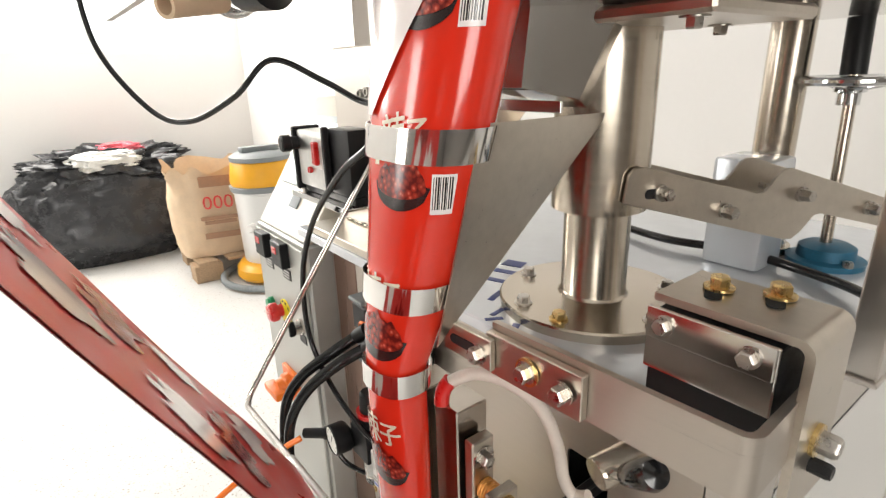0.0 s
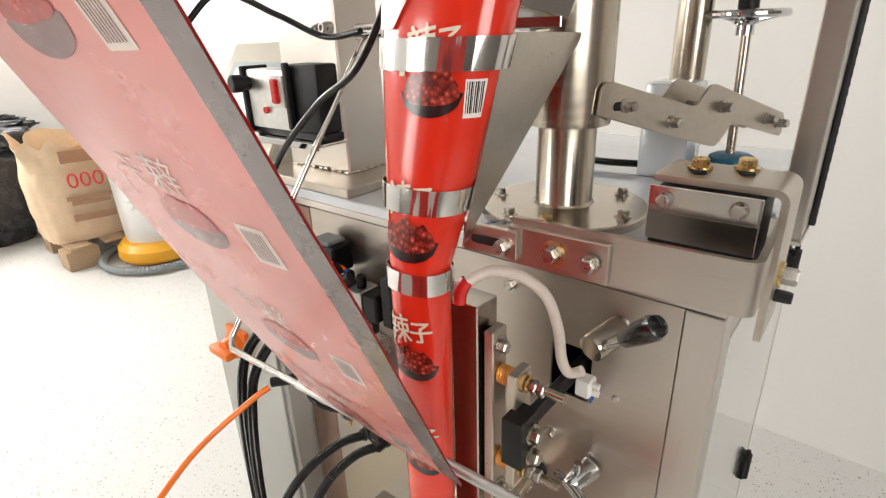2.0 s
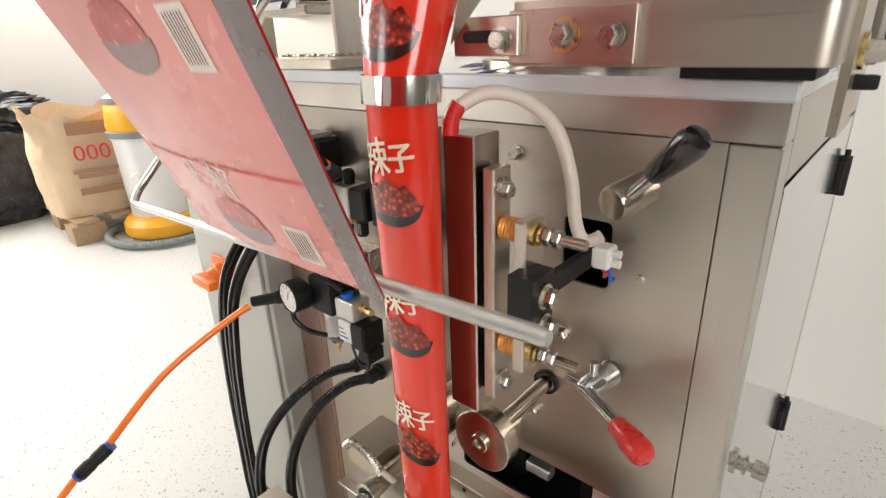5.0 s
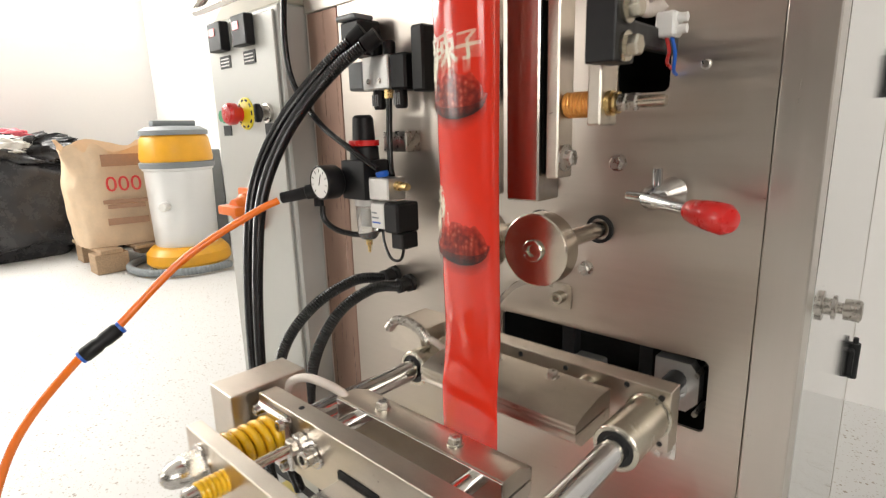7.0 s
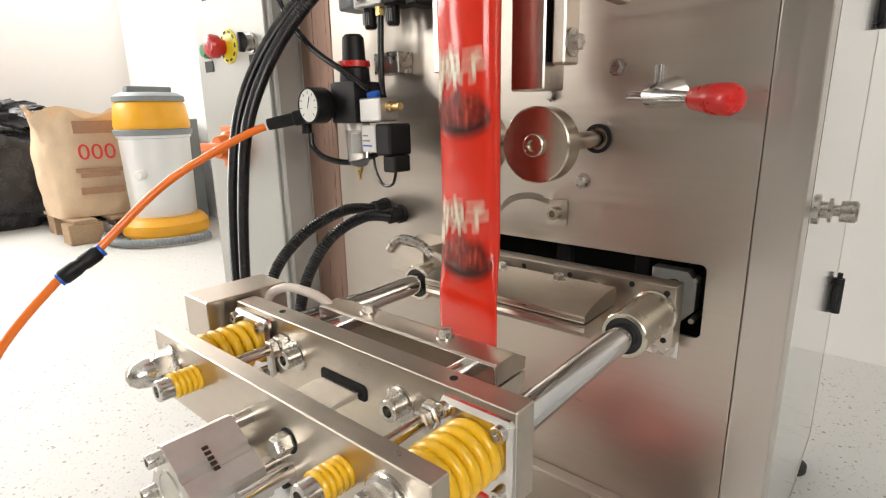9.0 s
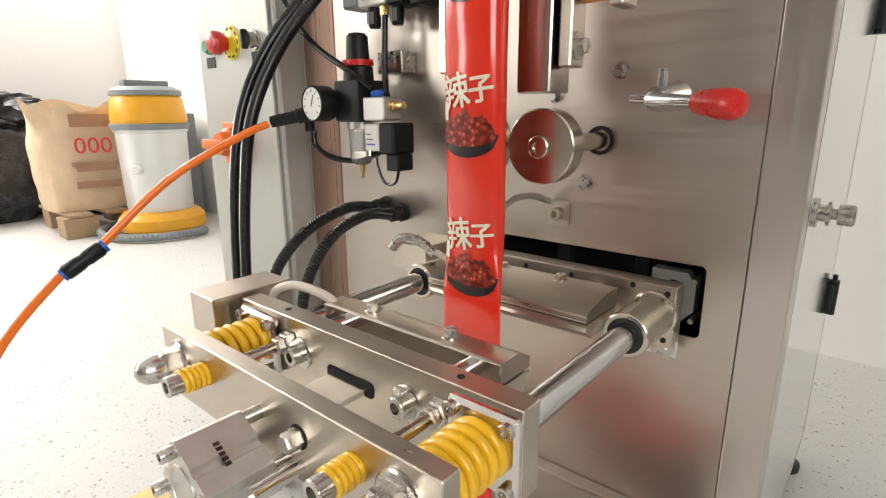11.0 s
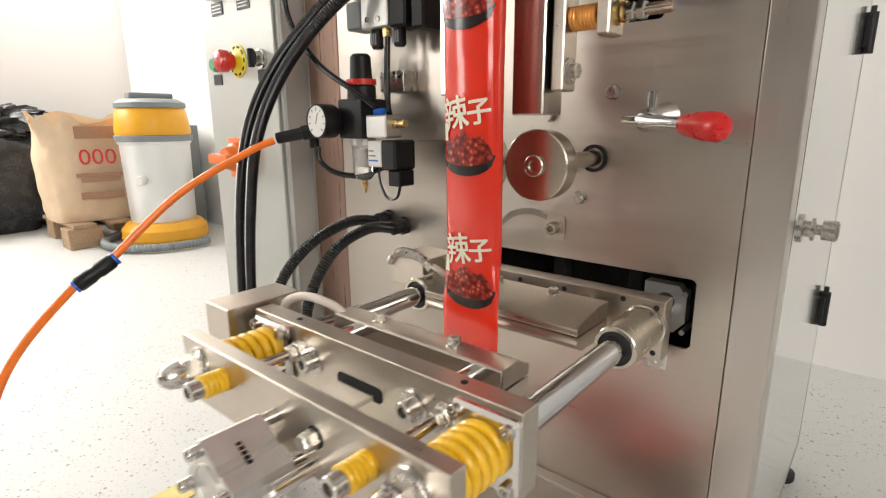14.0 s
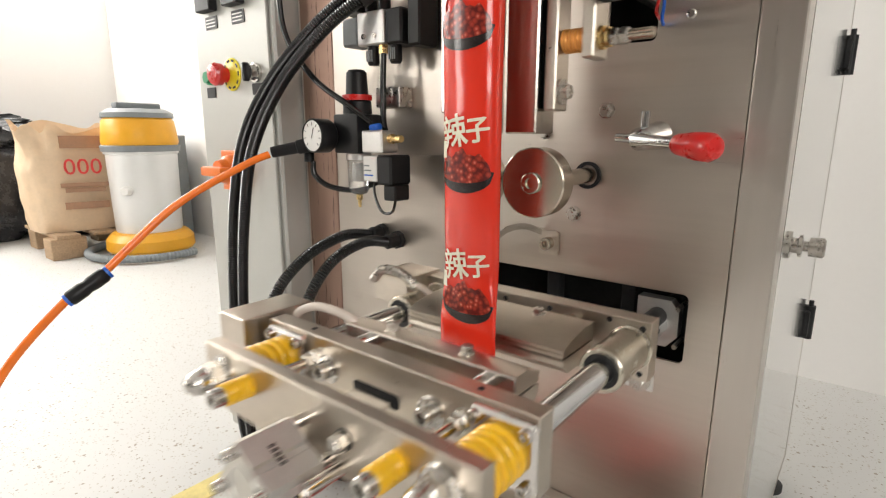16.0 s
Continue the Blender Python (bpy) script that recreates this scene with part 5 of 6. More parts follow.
def front_carriage():
    f = front_jaw
    bar = part("outer_bar", box(B(), 0.062, 0.386, -0.368, -0.353, 0.443, 0.505, 0.0008), PLATE, f, "thick ground steel bar with rubbed marks")
    SLIDING_BAR.append(bar)
    # dark disc painting the hole's shade on the solid bar
    part("bar_hole", cyl(B(), (0.262, -0.3686, 0.478), (0.262, -0.36, 0.478), 0.009, seg=20), SHADE_BLACK, bar)
    mid = part("inner_plate", box(B(), 0.054, 0.383, -0.297, -0.276, 0.438, 0.505, 0.0008), PLATE, f, "thick ground steel plate")
    # knife slot's dark depth put on as a flat shape
    part("knife_slot", prism(B(), rounded(0.188, 0.246, 0.462, 0.476, 0.0045), "xz", -0.2978, -0.2955), SHADE_BLACK, mid)
    part("knife_plate", box(B(), 0.196, 0.240, -0.349, -0.2975, 0.466, 0.471, 0.0005), SMOOTH, f, "flat steel knife plate")
    for x in (0.118, 0.325):
        # oil holes: small dark dots for shade, no bore
        part("oil_hole", cyl(B(), (x, -0.286, 0.5046), (x, -0.286, 0.5056), 0.003, seg=14), SHADE_BLACK, mid)
    for x in (0.152, 0.283):
        part("washer", lathe(B(), (x, -0.297, 0.475), (0, -1, 0), [(0, 0.0145), (0.002, 0.0145), (0.003, 0.013)], 28), SATIN, mid)
        part("cap_screw", socket(B(), (x, -0.300, 0.475), (0, -1, 0), 0.0085, 0.011), SATIN, mid)
    for x in (SX0, 0.356):
        fl = part("spring_flange", box(B(), x - 0.029, x + 0.029, -0.3065, -0.2975, 0.444, 0.502, 0.003), SMOOTH, f, "square flange with cap screws")
        for sx in (-1, 1):
            for sz in (-1, 1):
                part("cap_screw", socket(B(), (x + sx * 0.022, -0.3065, 0.473 + sz * 0.022), (0, -1, 0), 0.0055, 0.005), SATIN, fl)
        part("large_spring", coil(B(), (x, -0.3525, 0.474), (x, -0.307, 0.474), 0.0185, 0.0044, 4.6, 12), YELLOW, f, "thick yellow coil spring")
        part("spring_core", cyl(B(), (x, -0.353, 0.474), (x, -0.306, 0.474), 0.0115, seg=20), CHROME, f)
        part("washer", lathe(B(), (x, -0.368, 0.480), (0, -1, 0), [(0, 0.0185), (0.002, 0.0185), (0.003, 0.017)], 30), SATIN, bar)
        part("acorn_nut", acorn(B(), (x, -0.371, 0.480)), SATIN, bar, "chrome domed nut")
    for x in (0.136, 0.318):
        part("small_spring", coil(B(), (x, -0.398, 0.482), (x, -0.3685, 0.482), 0.0084, 0.0022, 7), YELLOW, f, "small yellow coil spring")
        part("spring_screw", cyl(B(), (x, -0.399, 0.482), (x, -0.30, 0.482), 0.0048, seg=14), TURNED, f)
        part("cap_screw", socket(B(), (x, -0.398, 0.482), (0, -1, 0), 0.0085, 0.011), SATIN, f)
        part("nut", hexbolt(B(), (x, -0.298, 0.482), (0, -1, 0), 0.017, 0.009), SATIN, f)
        part("nut", hexbolt(B(), (x, -0.308, 0.482), (0, -1, 0), 0.014, 0.007), ZINC, f)
    part("end_block", box(B(), 0.002, 0.050, -0.325, -0.237, 0.452, 0.509, 0.001), PLATE, f, "ground steel end block")
    # the jaw itself, with a serrated nose
    top = [(-0.243, 0.500), (-0.222, 0.5005), (-0.208, 0.494), (-0.2035, 0.492), (-0.2035, 0.488), (-0.205, 0.487), (-0.2035, 0.486), (-0.205, 0.485), (-0.2035, 0.484), (-0.205, 0.4825), (-0.243, 0.4825)]
    low = [(-0.243, 0.480), (-0.205, 0.480), (-0.2035, 0.479), (-0.205, 0.478), (-0.2035, 0.477), (-0.205, 0.476), (-0.2035, 0.472), (-0.215, 0.462), (-0.243, 0.462)]
    part("jaw", prism(B(), top, "yz", 0.118, 0.331), PLATE, f, "bevelled sealing jaw")
    part("lower_jaw", prism(B(), low, "yz", 0.118, 0.331), PLATE, f)
    part("side_plate", box(B(), 0.1185, 0.3305, -0.2455, -0.2432, 0.464, 0.499, 0.0004), SMOOTH, f)
    for x in (0.172, 0.268):
        part("jaw_bolt", hexbolt(B(), (x, -0.228, 0.500), (0, 0, 1), 0.011, 0.006, 0.0015, 0.0078), ZINC, f)
    for x in (0.15, 0.30):
        part("distance_post", cyl(B(), (x, -0.276, 0.487), (x, -0.245, 0.487), 0.0085, seg=18), SMOOTH, f)
    for x, back in ((SX0, -0.045), (SX1, 0.055)):
        part("guide_shaft", cyl(B(), (x, -0.2765, SZ), (x, back, SZ), 0.0125, seg=30), CHROME, f, "bright chromed guide shaft")
    # knife cylinder
    cx, cz, h = 0.222, 0.452, 0.026
    spin = Matrix.Translation((cx, 0, cz)) @ Matrix.Rotation(radians(30), 4, "Y") @ Matrix.Translation((-cx, 0, -cz))
    prof = [(-h, -h + 0.004), (-h + 0.004, -h), (h - 0.004, -h), (h, -h + 0.004), (h, -0.006), (h - 0.0035, -0.004), (h - 0.0035, 0.004), (h, 0.006), (h, h - 0.004), (h - 0.004, h), (0.008, h), (0.006, h - 0.002), (0.002, h - 0.002), (0.0, h), (-h + 0.004, h), (-h, h - 0.004), (-h, 0.006), (-h + 0.0035, 0.004), (-h + 0.0035, -0.004), (-h, -0.006)]
    c = part("air_cylinder", prism(B(), [(cx + u, cz + w) for u, w in prof], "xz", -0.428, -0.382, spin), SILVER, bar, "compact aluminium air cylinder")
    part("end_ring", lathe(B(), (cx, -0.428, cz), (0, -1, 0), [(0, 0.0185), (0.0012, 0.0185), (0.0012, 0.0165), (0.0004, 0.0162)], 32), SILVER, c)
    for sx in (-1, 1):
        for sz in (-1, 1):
            p = spin @ Vector((cx + sx * 0.0195, -0.428, cz + sz * 0.0195))
            part("cap_screw", socket(B(), p, (0, -1, 0), 0.0048, 0.009), SATIN, c)
            p.y = -0.384
            part("mounting_stud", cyl(B(), p, (p.x, -0.367, p.z), 0.0055, seg=16), SMOOTH, c)
    for k in range(5):
        x = cx - 0.008 + 0.004 * k
        part("stamp_mark", box(B(), x - 0.0013, x + 0.0013, -0.409, -0.405, cz + h - 0.0002, cz + h + 0.0004, 0, spin), INKB, c)
    part("piston_rod", cyl(B(), (0.2235, -0.372, 0.463), (0.2235, -0.350, 0.463), 0.0065, seg=18), CHROME, f)
    part("rod_nut", hexbolt(B(), (0.262, -0.3682, 0.478), (0, -1, 0), 0.013, 0.012), ZINC, bar)
    part("tie_rod", cyl(B(), (0.262, -0.405, 0.456), (0.262, -0.367, 0.456), 0.0055, seg=16), SMOOTH, bar)
    for x in (0.214, 0.236):
        e = part("elbow_fitting", lathe(B(), (x, -0.40, 0.438), (0.1, -0.3, -1), [(0, 0.005), (0.008, 0.005), (0.009, 0.0075), (0.022, 0.0075)], 18), BLACK, f, "black push-in elbow")
        part("thread", cyl(B(), (x, -0.398, 0.438), (x, -0.40, 0.430), 0.0055, seg=14), BRASS, e)
        part("air_tube", sweep(B(), smooth_line([(x, -0.406, 0.42), (x - 0.015, -0.415, 0.395), (x - 0.05, -0.38, 0.35), (x - 0.12, -0.3, 0.27)], 8), 0.004, 10), HOSE, f)


front_carriage()


def rear_carriage():
    r = rear_jaw
    part("rear_plate", box(B(), 0.060, 0.381, -0.105, -0.080, 0.437, 0.505, 0.0008), PLATE, r, "thick ground steel plate")
    # tapped holes drawn as dark dots in the shade black
    for x, z in ((0.372, 0.497), (0.372, 0.445), (0.335, 0.50), (0.262, 0.497), (0.20, 0.497)):
        part("tapped_hole", cyl(B(), (x, -0.1056, z), (x, -0.100, z), 0.0032, seg=14), SHADE_BLACK, r)
    for x in (SX0, SX1):
        h = part("guide_bushing", lathe(B(), (x, -0.105, SZ), (0, -1, 0), [(0, 0.0245), (0.004, 0.0245), (0.005, 0.0225), (0.079, 0.0225), (0.080, 0.0215), (0.080, 0.0180), (0.06, 0.0175)], 40), NICKEL, r, "turned guide bushing")
        part("seal_ring", ring(B(), (x, -0.1835, SZ), (x, -0.172, SZ), 0.0178, 0.0129), RUBBER, h)
    top = [(-0.125, 0.500), (-0.150, 0.5005), (-0.185, 0.494), (-0.1975, 0.489), (-0.1975, 0.487), (-0.196, 0.486), (-0.1975, 0.485), (-0.196, 0.484), (-0.1975, 0.483), (-0.1975, 0.4815), (-0.125, 0.4815)]
    low = [(-0.125, 0.4795), (-0.196, 0.4795), (-0.1975, 0.4785), (-0.196, 0.4775), (-0.1975, 0.4765), (-0.196, 0.4755), (-0.1975, 0.472), (-0.185, 0.462), (-0.125, 0.462)]
    part("jaw", prism(B(), top, "yz", 0.118, 0.326), PLATE, r, "bevelled sealing jaw")
    part("lower_jaw", prism(B(), low, "yz", 0.118, 0.326), PLATE, r)
    for x in (0.19, 0.266):
        part("jaw_bolt", hexbolt(B(), (x, -0.140, 0.500), (0, 0, 1), 0.011, 0.006, 0.0015, 0.0078), ZINC, r)
    for x in (0.15, 0.29):
        part("distance_post", cyl(B(), (x, -0.125, 0.487), (x, -0.105, 0.487), 0.0095, seg=18), NICKEL, r)
    part("stop_tab", box(B(), 0.344, 0.380, -0.079, -0.074, 0.415, 0.437, 0.001), SMOOTH, r)
    part("tab_bolt", hexbolt(B(), (0.364, -0.079, 0.427), (0, -1, 0), 0.014, 0.007, 0.002), ZINC, r)
    part("end_block", box(B(), 0.010, 0.072, -0.150, -0.078, 0.470, 0.509, 0.001), PLATE, r, "ground steel end block")
    part("push_rod", cyl(B(), (SX1, -0.080, 0.485), (SX1, 0.05, 0.485), 0.011, seg=22), BLACK, r)


rear_carriage()


def heater_leads():
    part("heater_lead", sweep(B(), smooth_line([(0.046, -0.262, 0.486), (0.054, -0.258, 0.502), (0.075, -0.252, 0.511), (0.100, -0.246, 0.510), (0.118, -0.238, 0.502), (0.126, -0.232, 0.488)], 8), 0.0048, 12), SLEEVE, front_jaw, "white silicone heater lead")
    part("heater_lead", sweep(B(), smooth_line([(0.122, -0.150, 0.490), (0.112, -0.158, 0.503), (0.100, -0.160, 0.508)], 6), 0.0042, 12), SLEEVE, rear_jaw, "white silicone heater lead")
    part("spiral_sleeve", ribbed(B(), [(0.010, -0.152, 0.498), (0.026, -0.153, 0.514), (0.050, -0.155, 0.519), (0.078, -0.158, 0.515), (0.100, -0.161, 0.503)], 0.0066, 0.0036), ZINC, rear_jaw, "grey spiral steel sleeve")


heater_leads()


def cut_packet():
    p = thing("cut_packet", (CX, -0.196, 0.337), "red sealed packet below the jaws", "packet")
    bm = B()
    rows = []
    for i in range(19):
        v = i / 18
        z = 0.337 + 0.118 * v
        t = 0.011 * math.sin(math.pi * v) ** 0.5 + 0.0006
        rows.append([bm.verts.new((CX + 0.036 * math.copysign(abs(math.cos(q)) ** 0.83, math.cos(q)), -0.196 + t * math.sin(q) + 0.001 * noise.noise((q * 2, z * 30, 5)), z)) for q in [2 * math.pi * k / 28 for k in range(28)]])
    for a, b in zip(rows, rows[1:]):
        for k in range(28):
            bm.faces.new((a[k], a[(k + 1) % 28], b[(k + 1) % 28], b[k]))
    bm.faces.new(rows[0]), bm.faces.new(rows[-1])
    part("pouch", bm, FILM, p, sharp=70)
    return p


packet = cut_packet()


def chute():
    c = thing("discharge_chute", (0.22, -0.1, 0.19), "stainless discharge chute under the sealing jaws", "chute")
    part("slide", prism(B(), [(-0.29, 0.165), (-0.0005, 0.192), (-0.0005, 0.195), (-0.29, 0.168)], "yz", 0.05, 0.42), FRAME, c)
    for x in (0.05, 0.4185):
        part("side_lip", prism(B(), [(-0.29, 0.168), (-0.0005, 0.195), (-0.0005, 0.22), (-0.29, 0.193)], "yz", x, x + 0.0015), FRAME, c)
    for k, (x, y, z, rx, ry, rz) in enumerate(((0.14, -0.235, 0.196, 70, 8, 30), (0.215, -0.20, 0.198, 78, -6, -35), (0.27, -0.135, 0.203, 74, 10, 80), (0.17, -0.13, 0.203, 80, 4, 10), (0.33, -0.20, 0.196, 76, 2, -70))):
        q = copy_thing(packet, pose(x, y, z, rx, ry, rz))
        tagged(q, "finished red packet lying on the discharge chute", "packet", "finished packets on the chute")


chute()


# ---- compressed air unit on the panel ----
def air_unit():
    t = thing("air_regulator", (-0.08, 0.0, 0.66), "black air filter regulator with gauge and clear bowl on the panel", "regulator")
    part("bracket", box(B(), -0.075, -0.03, -0.03, -0.0005, 0.738, 0.768, 0.001), ZINC, t)
    part("body", box(B(), -0.108, -0.060, -0.085, -0.035, 0.670, 0.728, 0.004, seg=2), BLACK, t)
    part("bonnet", lathe(B(), (-0.083, -0.060, 0.728), (0, 0, 1), [(0, 0.021), (0.018, 0.020), (0.020, 0.018)], 28), BLACK, t)
    part("red_ring", lathe(B(), (-0.083, -0.060, 0.748), (0, 0, 1), [(0, 0.0215), (0.008, 0.0215)], 28), RED, t, "red locking ring")
    part("knob", lathe(B(), (-0.083, -0.060, 0.756), (0, 0, 1), [(0, 0.016), (0.032, 0.0145), (0.036, 0.011)], 24), BLACK, t)
    g = part("gauge", lathe(B(), (-0.117, -0.080, 0.696), (-0.1, -1, 0), [(0, 0.012), (0.006, 0.023), (0.010, 0.0255), (0.034, 0.0255), (0.036, 0.0235), (0.033, 0.0230)], 36), BLACK, t, "round pressure gauge with white dial")
    n = Vector((-0.1, -1, 0)).normalized()
    c = Vector((-0.117, -0.080, 0.696)) + n * 0.0335
    part("dial", cyl(B(), c, c + n * 0.0008, 0.0228, seg=32), WHITE, g)
    m = Matrix.Translation(c + n * 0.0012) @ n.to_track_quat("-Y", "Z").to_matrix().to_4x4()
    for k in range(9):
        a = radians(225 - 33.75 * k)
        part("tick", box(B(), -0.0005, 0.0005, -0.0003, 0.0, 0.0155, 0.0200, 0, m @ Matrix.Rotation(radians(90) - a, 4, "Y")), INKB, g)
    part("pointer", box(B(), -0.0006, 0.0006, -0.0008, -0.0004, -0.004, 0.013, 0, m @ Matrix.Rotation(radians(20), 4, "Y")), INKB, g)
    part("bowl_neck", lathe(B(), (-0.084, -0.060, 0.670), (0, 0, -1), [(0, 0.018), (0.010, 0.018)], 26), SILVER, t)
    part("bowl", lathe(B(), (-0.084, -0.060, 0.660), (0, 0, -1), [(0, 0.0165), (0.045, 0.0155), (0.052, 0.011), (0.054, 0.006)], 28), CLEAR, t, "clear plastic bowl")
    part("filter_element", cyl(B(), (-0.084, -0.060, 0.655), (-0.084, -0.060, 0.628), 0.006, seg=14), WHITE, t)
    part("drain_valve", lathe(B(), (-0.084, -0.060, 0.606), (0, 0, -1), [(0, 0.005), (0.008, 0.005), (0.009, 0.003), (0.020, 0.0022)], 14), BRASS, t)
    part("port_block", box(B(), -0.058, -0.020, -0.080, -0.045, 0.672, 0.704, 0.002), SILVER, t)
    part("outlet", lathe(B(), (-0.022, -0.062, 0.692), (1, -0.1, 0), [(0, 0.007), (0.008, 0.007), (0.009, 0.005), (0.016, 0.005), (0.017, 0.006), (0.024, 0.005)], 16), BRASS, t, "brass silencer outlet")
    part("collet", lathe(B(), (-0.040, -0.068, 0.704), (-0.2, -0.1, 1), [(0, 0.0075), (0.003, 0.0092), (0.007, 0.0092), (0.009, 0.0075)], 18), BLUE, t, "blue tube collet")
    part("tee", lathe(B(), (-0.112, -0.064, 0.692), (-0.082, -0.066, -0.022), [(0, 0.008), (0.03, 0.0088), (0.031, 0.0112), (0.068, 0.0112), (0.069, 0.0095), (0.108, 0.0088)], 18), BLACK, t, "black tee fitting")
    part("tee_leg", cyl(B(), (-0.160, -0.088, 0.684), (-0.158, -0.090, 0.655), 0.0075, seg=16), BLACK, t)
    t.scale = (1.12, 1.0, 1.0)
    s = thing("solenoid_valve", (-0.03, -0.05, 0.63), "small black solenoid valve with a white label", "valve")
    part("coil_label", box(B(), -0.056, -0.026, -0.078, -0.040, 0.630, 0.667, 0.002), WHITE, s)
    for k in range(3):
        part("label_line", box(B(), -0.052, -0.034 - 0.004 * k, -0.0787, -0.078, 0.638 + 0.007 * k, 0.640 + 0.007 * k, 0), BLUE if k == 0 else GREYP, s)
    part("coil", box(B(), -0.026, 0.004, -0.080, -0.036, 0.626, 0.669, 0.003), BLACK, s)
    part("plug", box(B(), -0.018, 0.006, -0.074, -0.042, 0.603, 0.626, 0.002), BLACK, s)
    part("wire", sweep(B(), smooth_line([(-0.006, -0.06, 0.604), (-0.012, -0.062, 0.585), (-0.035, -0.06, 0.583), (-0.055, -0.055, 0.605), (-0.062, -0.05, 0.63)], 8), 0.0022, 8), HOSE, s)
    v = thing("directional_valve", (-0.06, -0.03, 0.83), "silver and black pneumatic valve with silencers on the panel", "valve")
    part("body", box(B(), -0.085, -0.030, -0.055, -0.012, 0.826, 0.872, 0.002), SILVER, v)
    part("end_cap", box(B(), -0.120, -0.0855, -0.054, -0.013, 0.828, 0.868, 0.003), GREYP, v)
    part("coil", box(B(), -0.0295, 0.002, -0.052, -0.010, 0.824, 0.872, 0.003), BLACK, v)
    part("side_coil", box(B(), 0.006, 0.030, -0.045, -0.003, 0.820, 0.905, 0.003), BLACK, v)
    for x in (-0.070, -0.048):
        part("screw", lathe(B(), (x, -0.055, 0.838), (0, -1, 0), [(0, 0.004), (0.002, 0.004), (0.002, 0.002)], 12), ZINC, v)
    for x in (-0.066, -0.020):
        q = part("silencer", lathe(B(), (x, -0.040, 0.826), (0, 0, -1), [(0, 0.009), (0.024, 0.009), (0.027, 0.007)], 18), BLACK, v, "slotted black silencer")
        for k in range(4):
            part("slit", box(B(), x - 0.0065 + 0.0036 * k, x - 0.0048 + 0.0036 * k, -0.0494, -0.0480, 0.804, 0.820, 0), GREYP, q)
    for x in (-0.074, -0.046):
        part("elbow", lathe(B(), (x, -0.035, 0.872), (0, 0, 1), [(0, 0.008), (0.010, 0.009), (0.018, 0.009), (0.021, 0.006)], 16), BLACK, v)
    part("brass_elbow", lathe(B(), (-0.043, -0.042, 0.826), (0, 0, -1), [(0, 0.007), (0.012, 0.007)], 6), BRASS, v)
    u = thing("proximity_sensor", (-0.12, -0.02, 0.89), "black sensor relay box on the panel", "sensor")
    part("case", box(B(), -0.145, -0.098, -0.045, -0.001, 0.880, 0.930, 0.004), BLACK, u)
    part("lid", box(B(), -0.150, -0.105, -0.048, -0.01, 0.9305, 0.938, 0.002), GREYP, u)


air_unit()


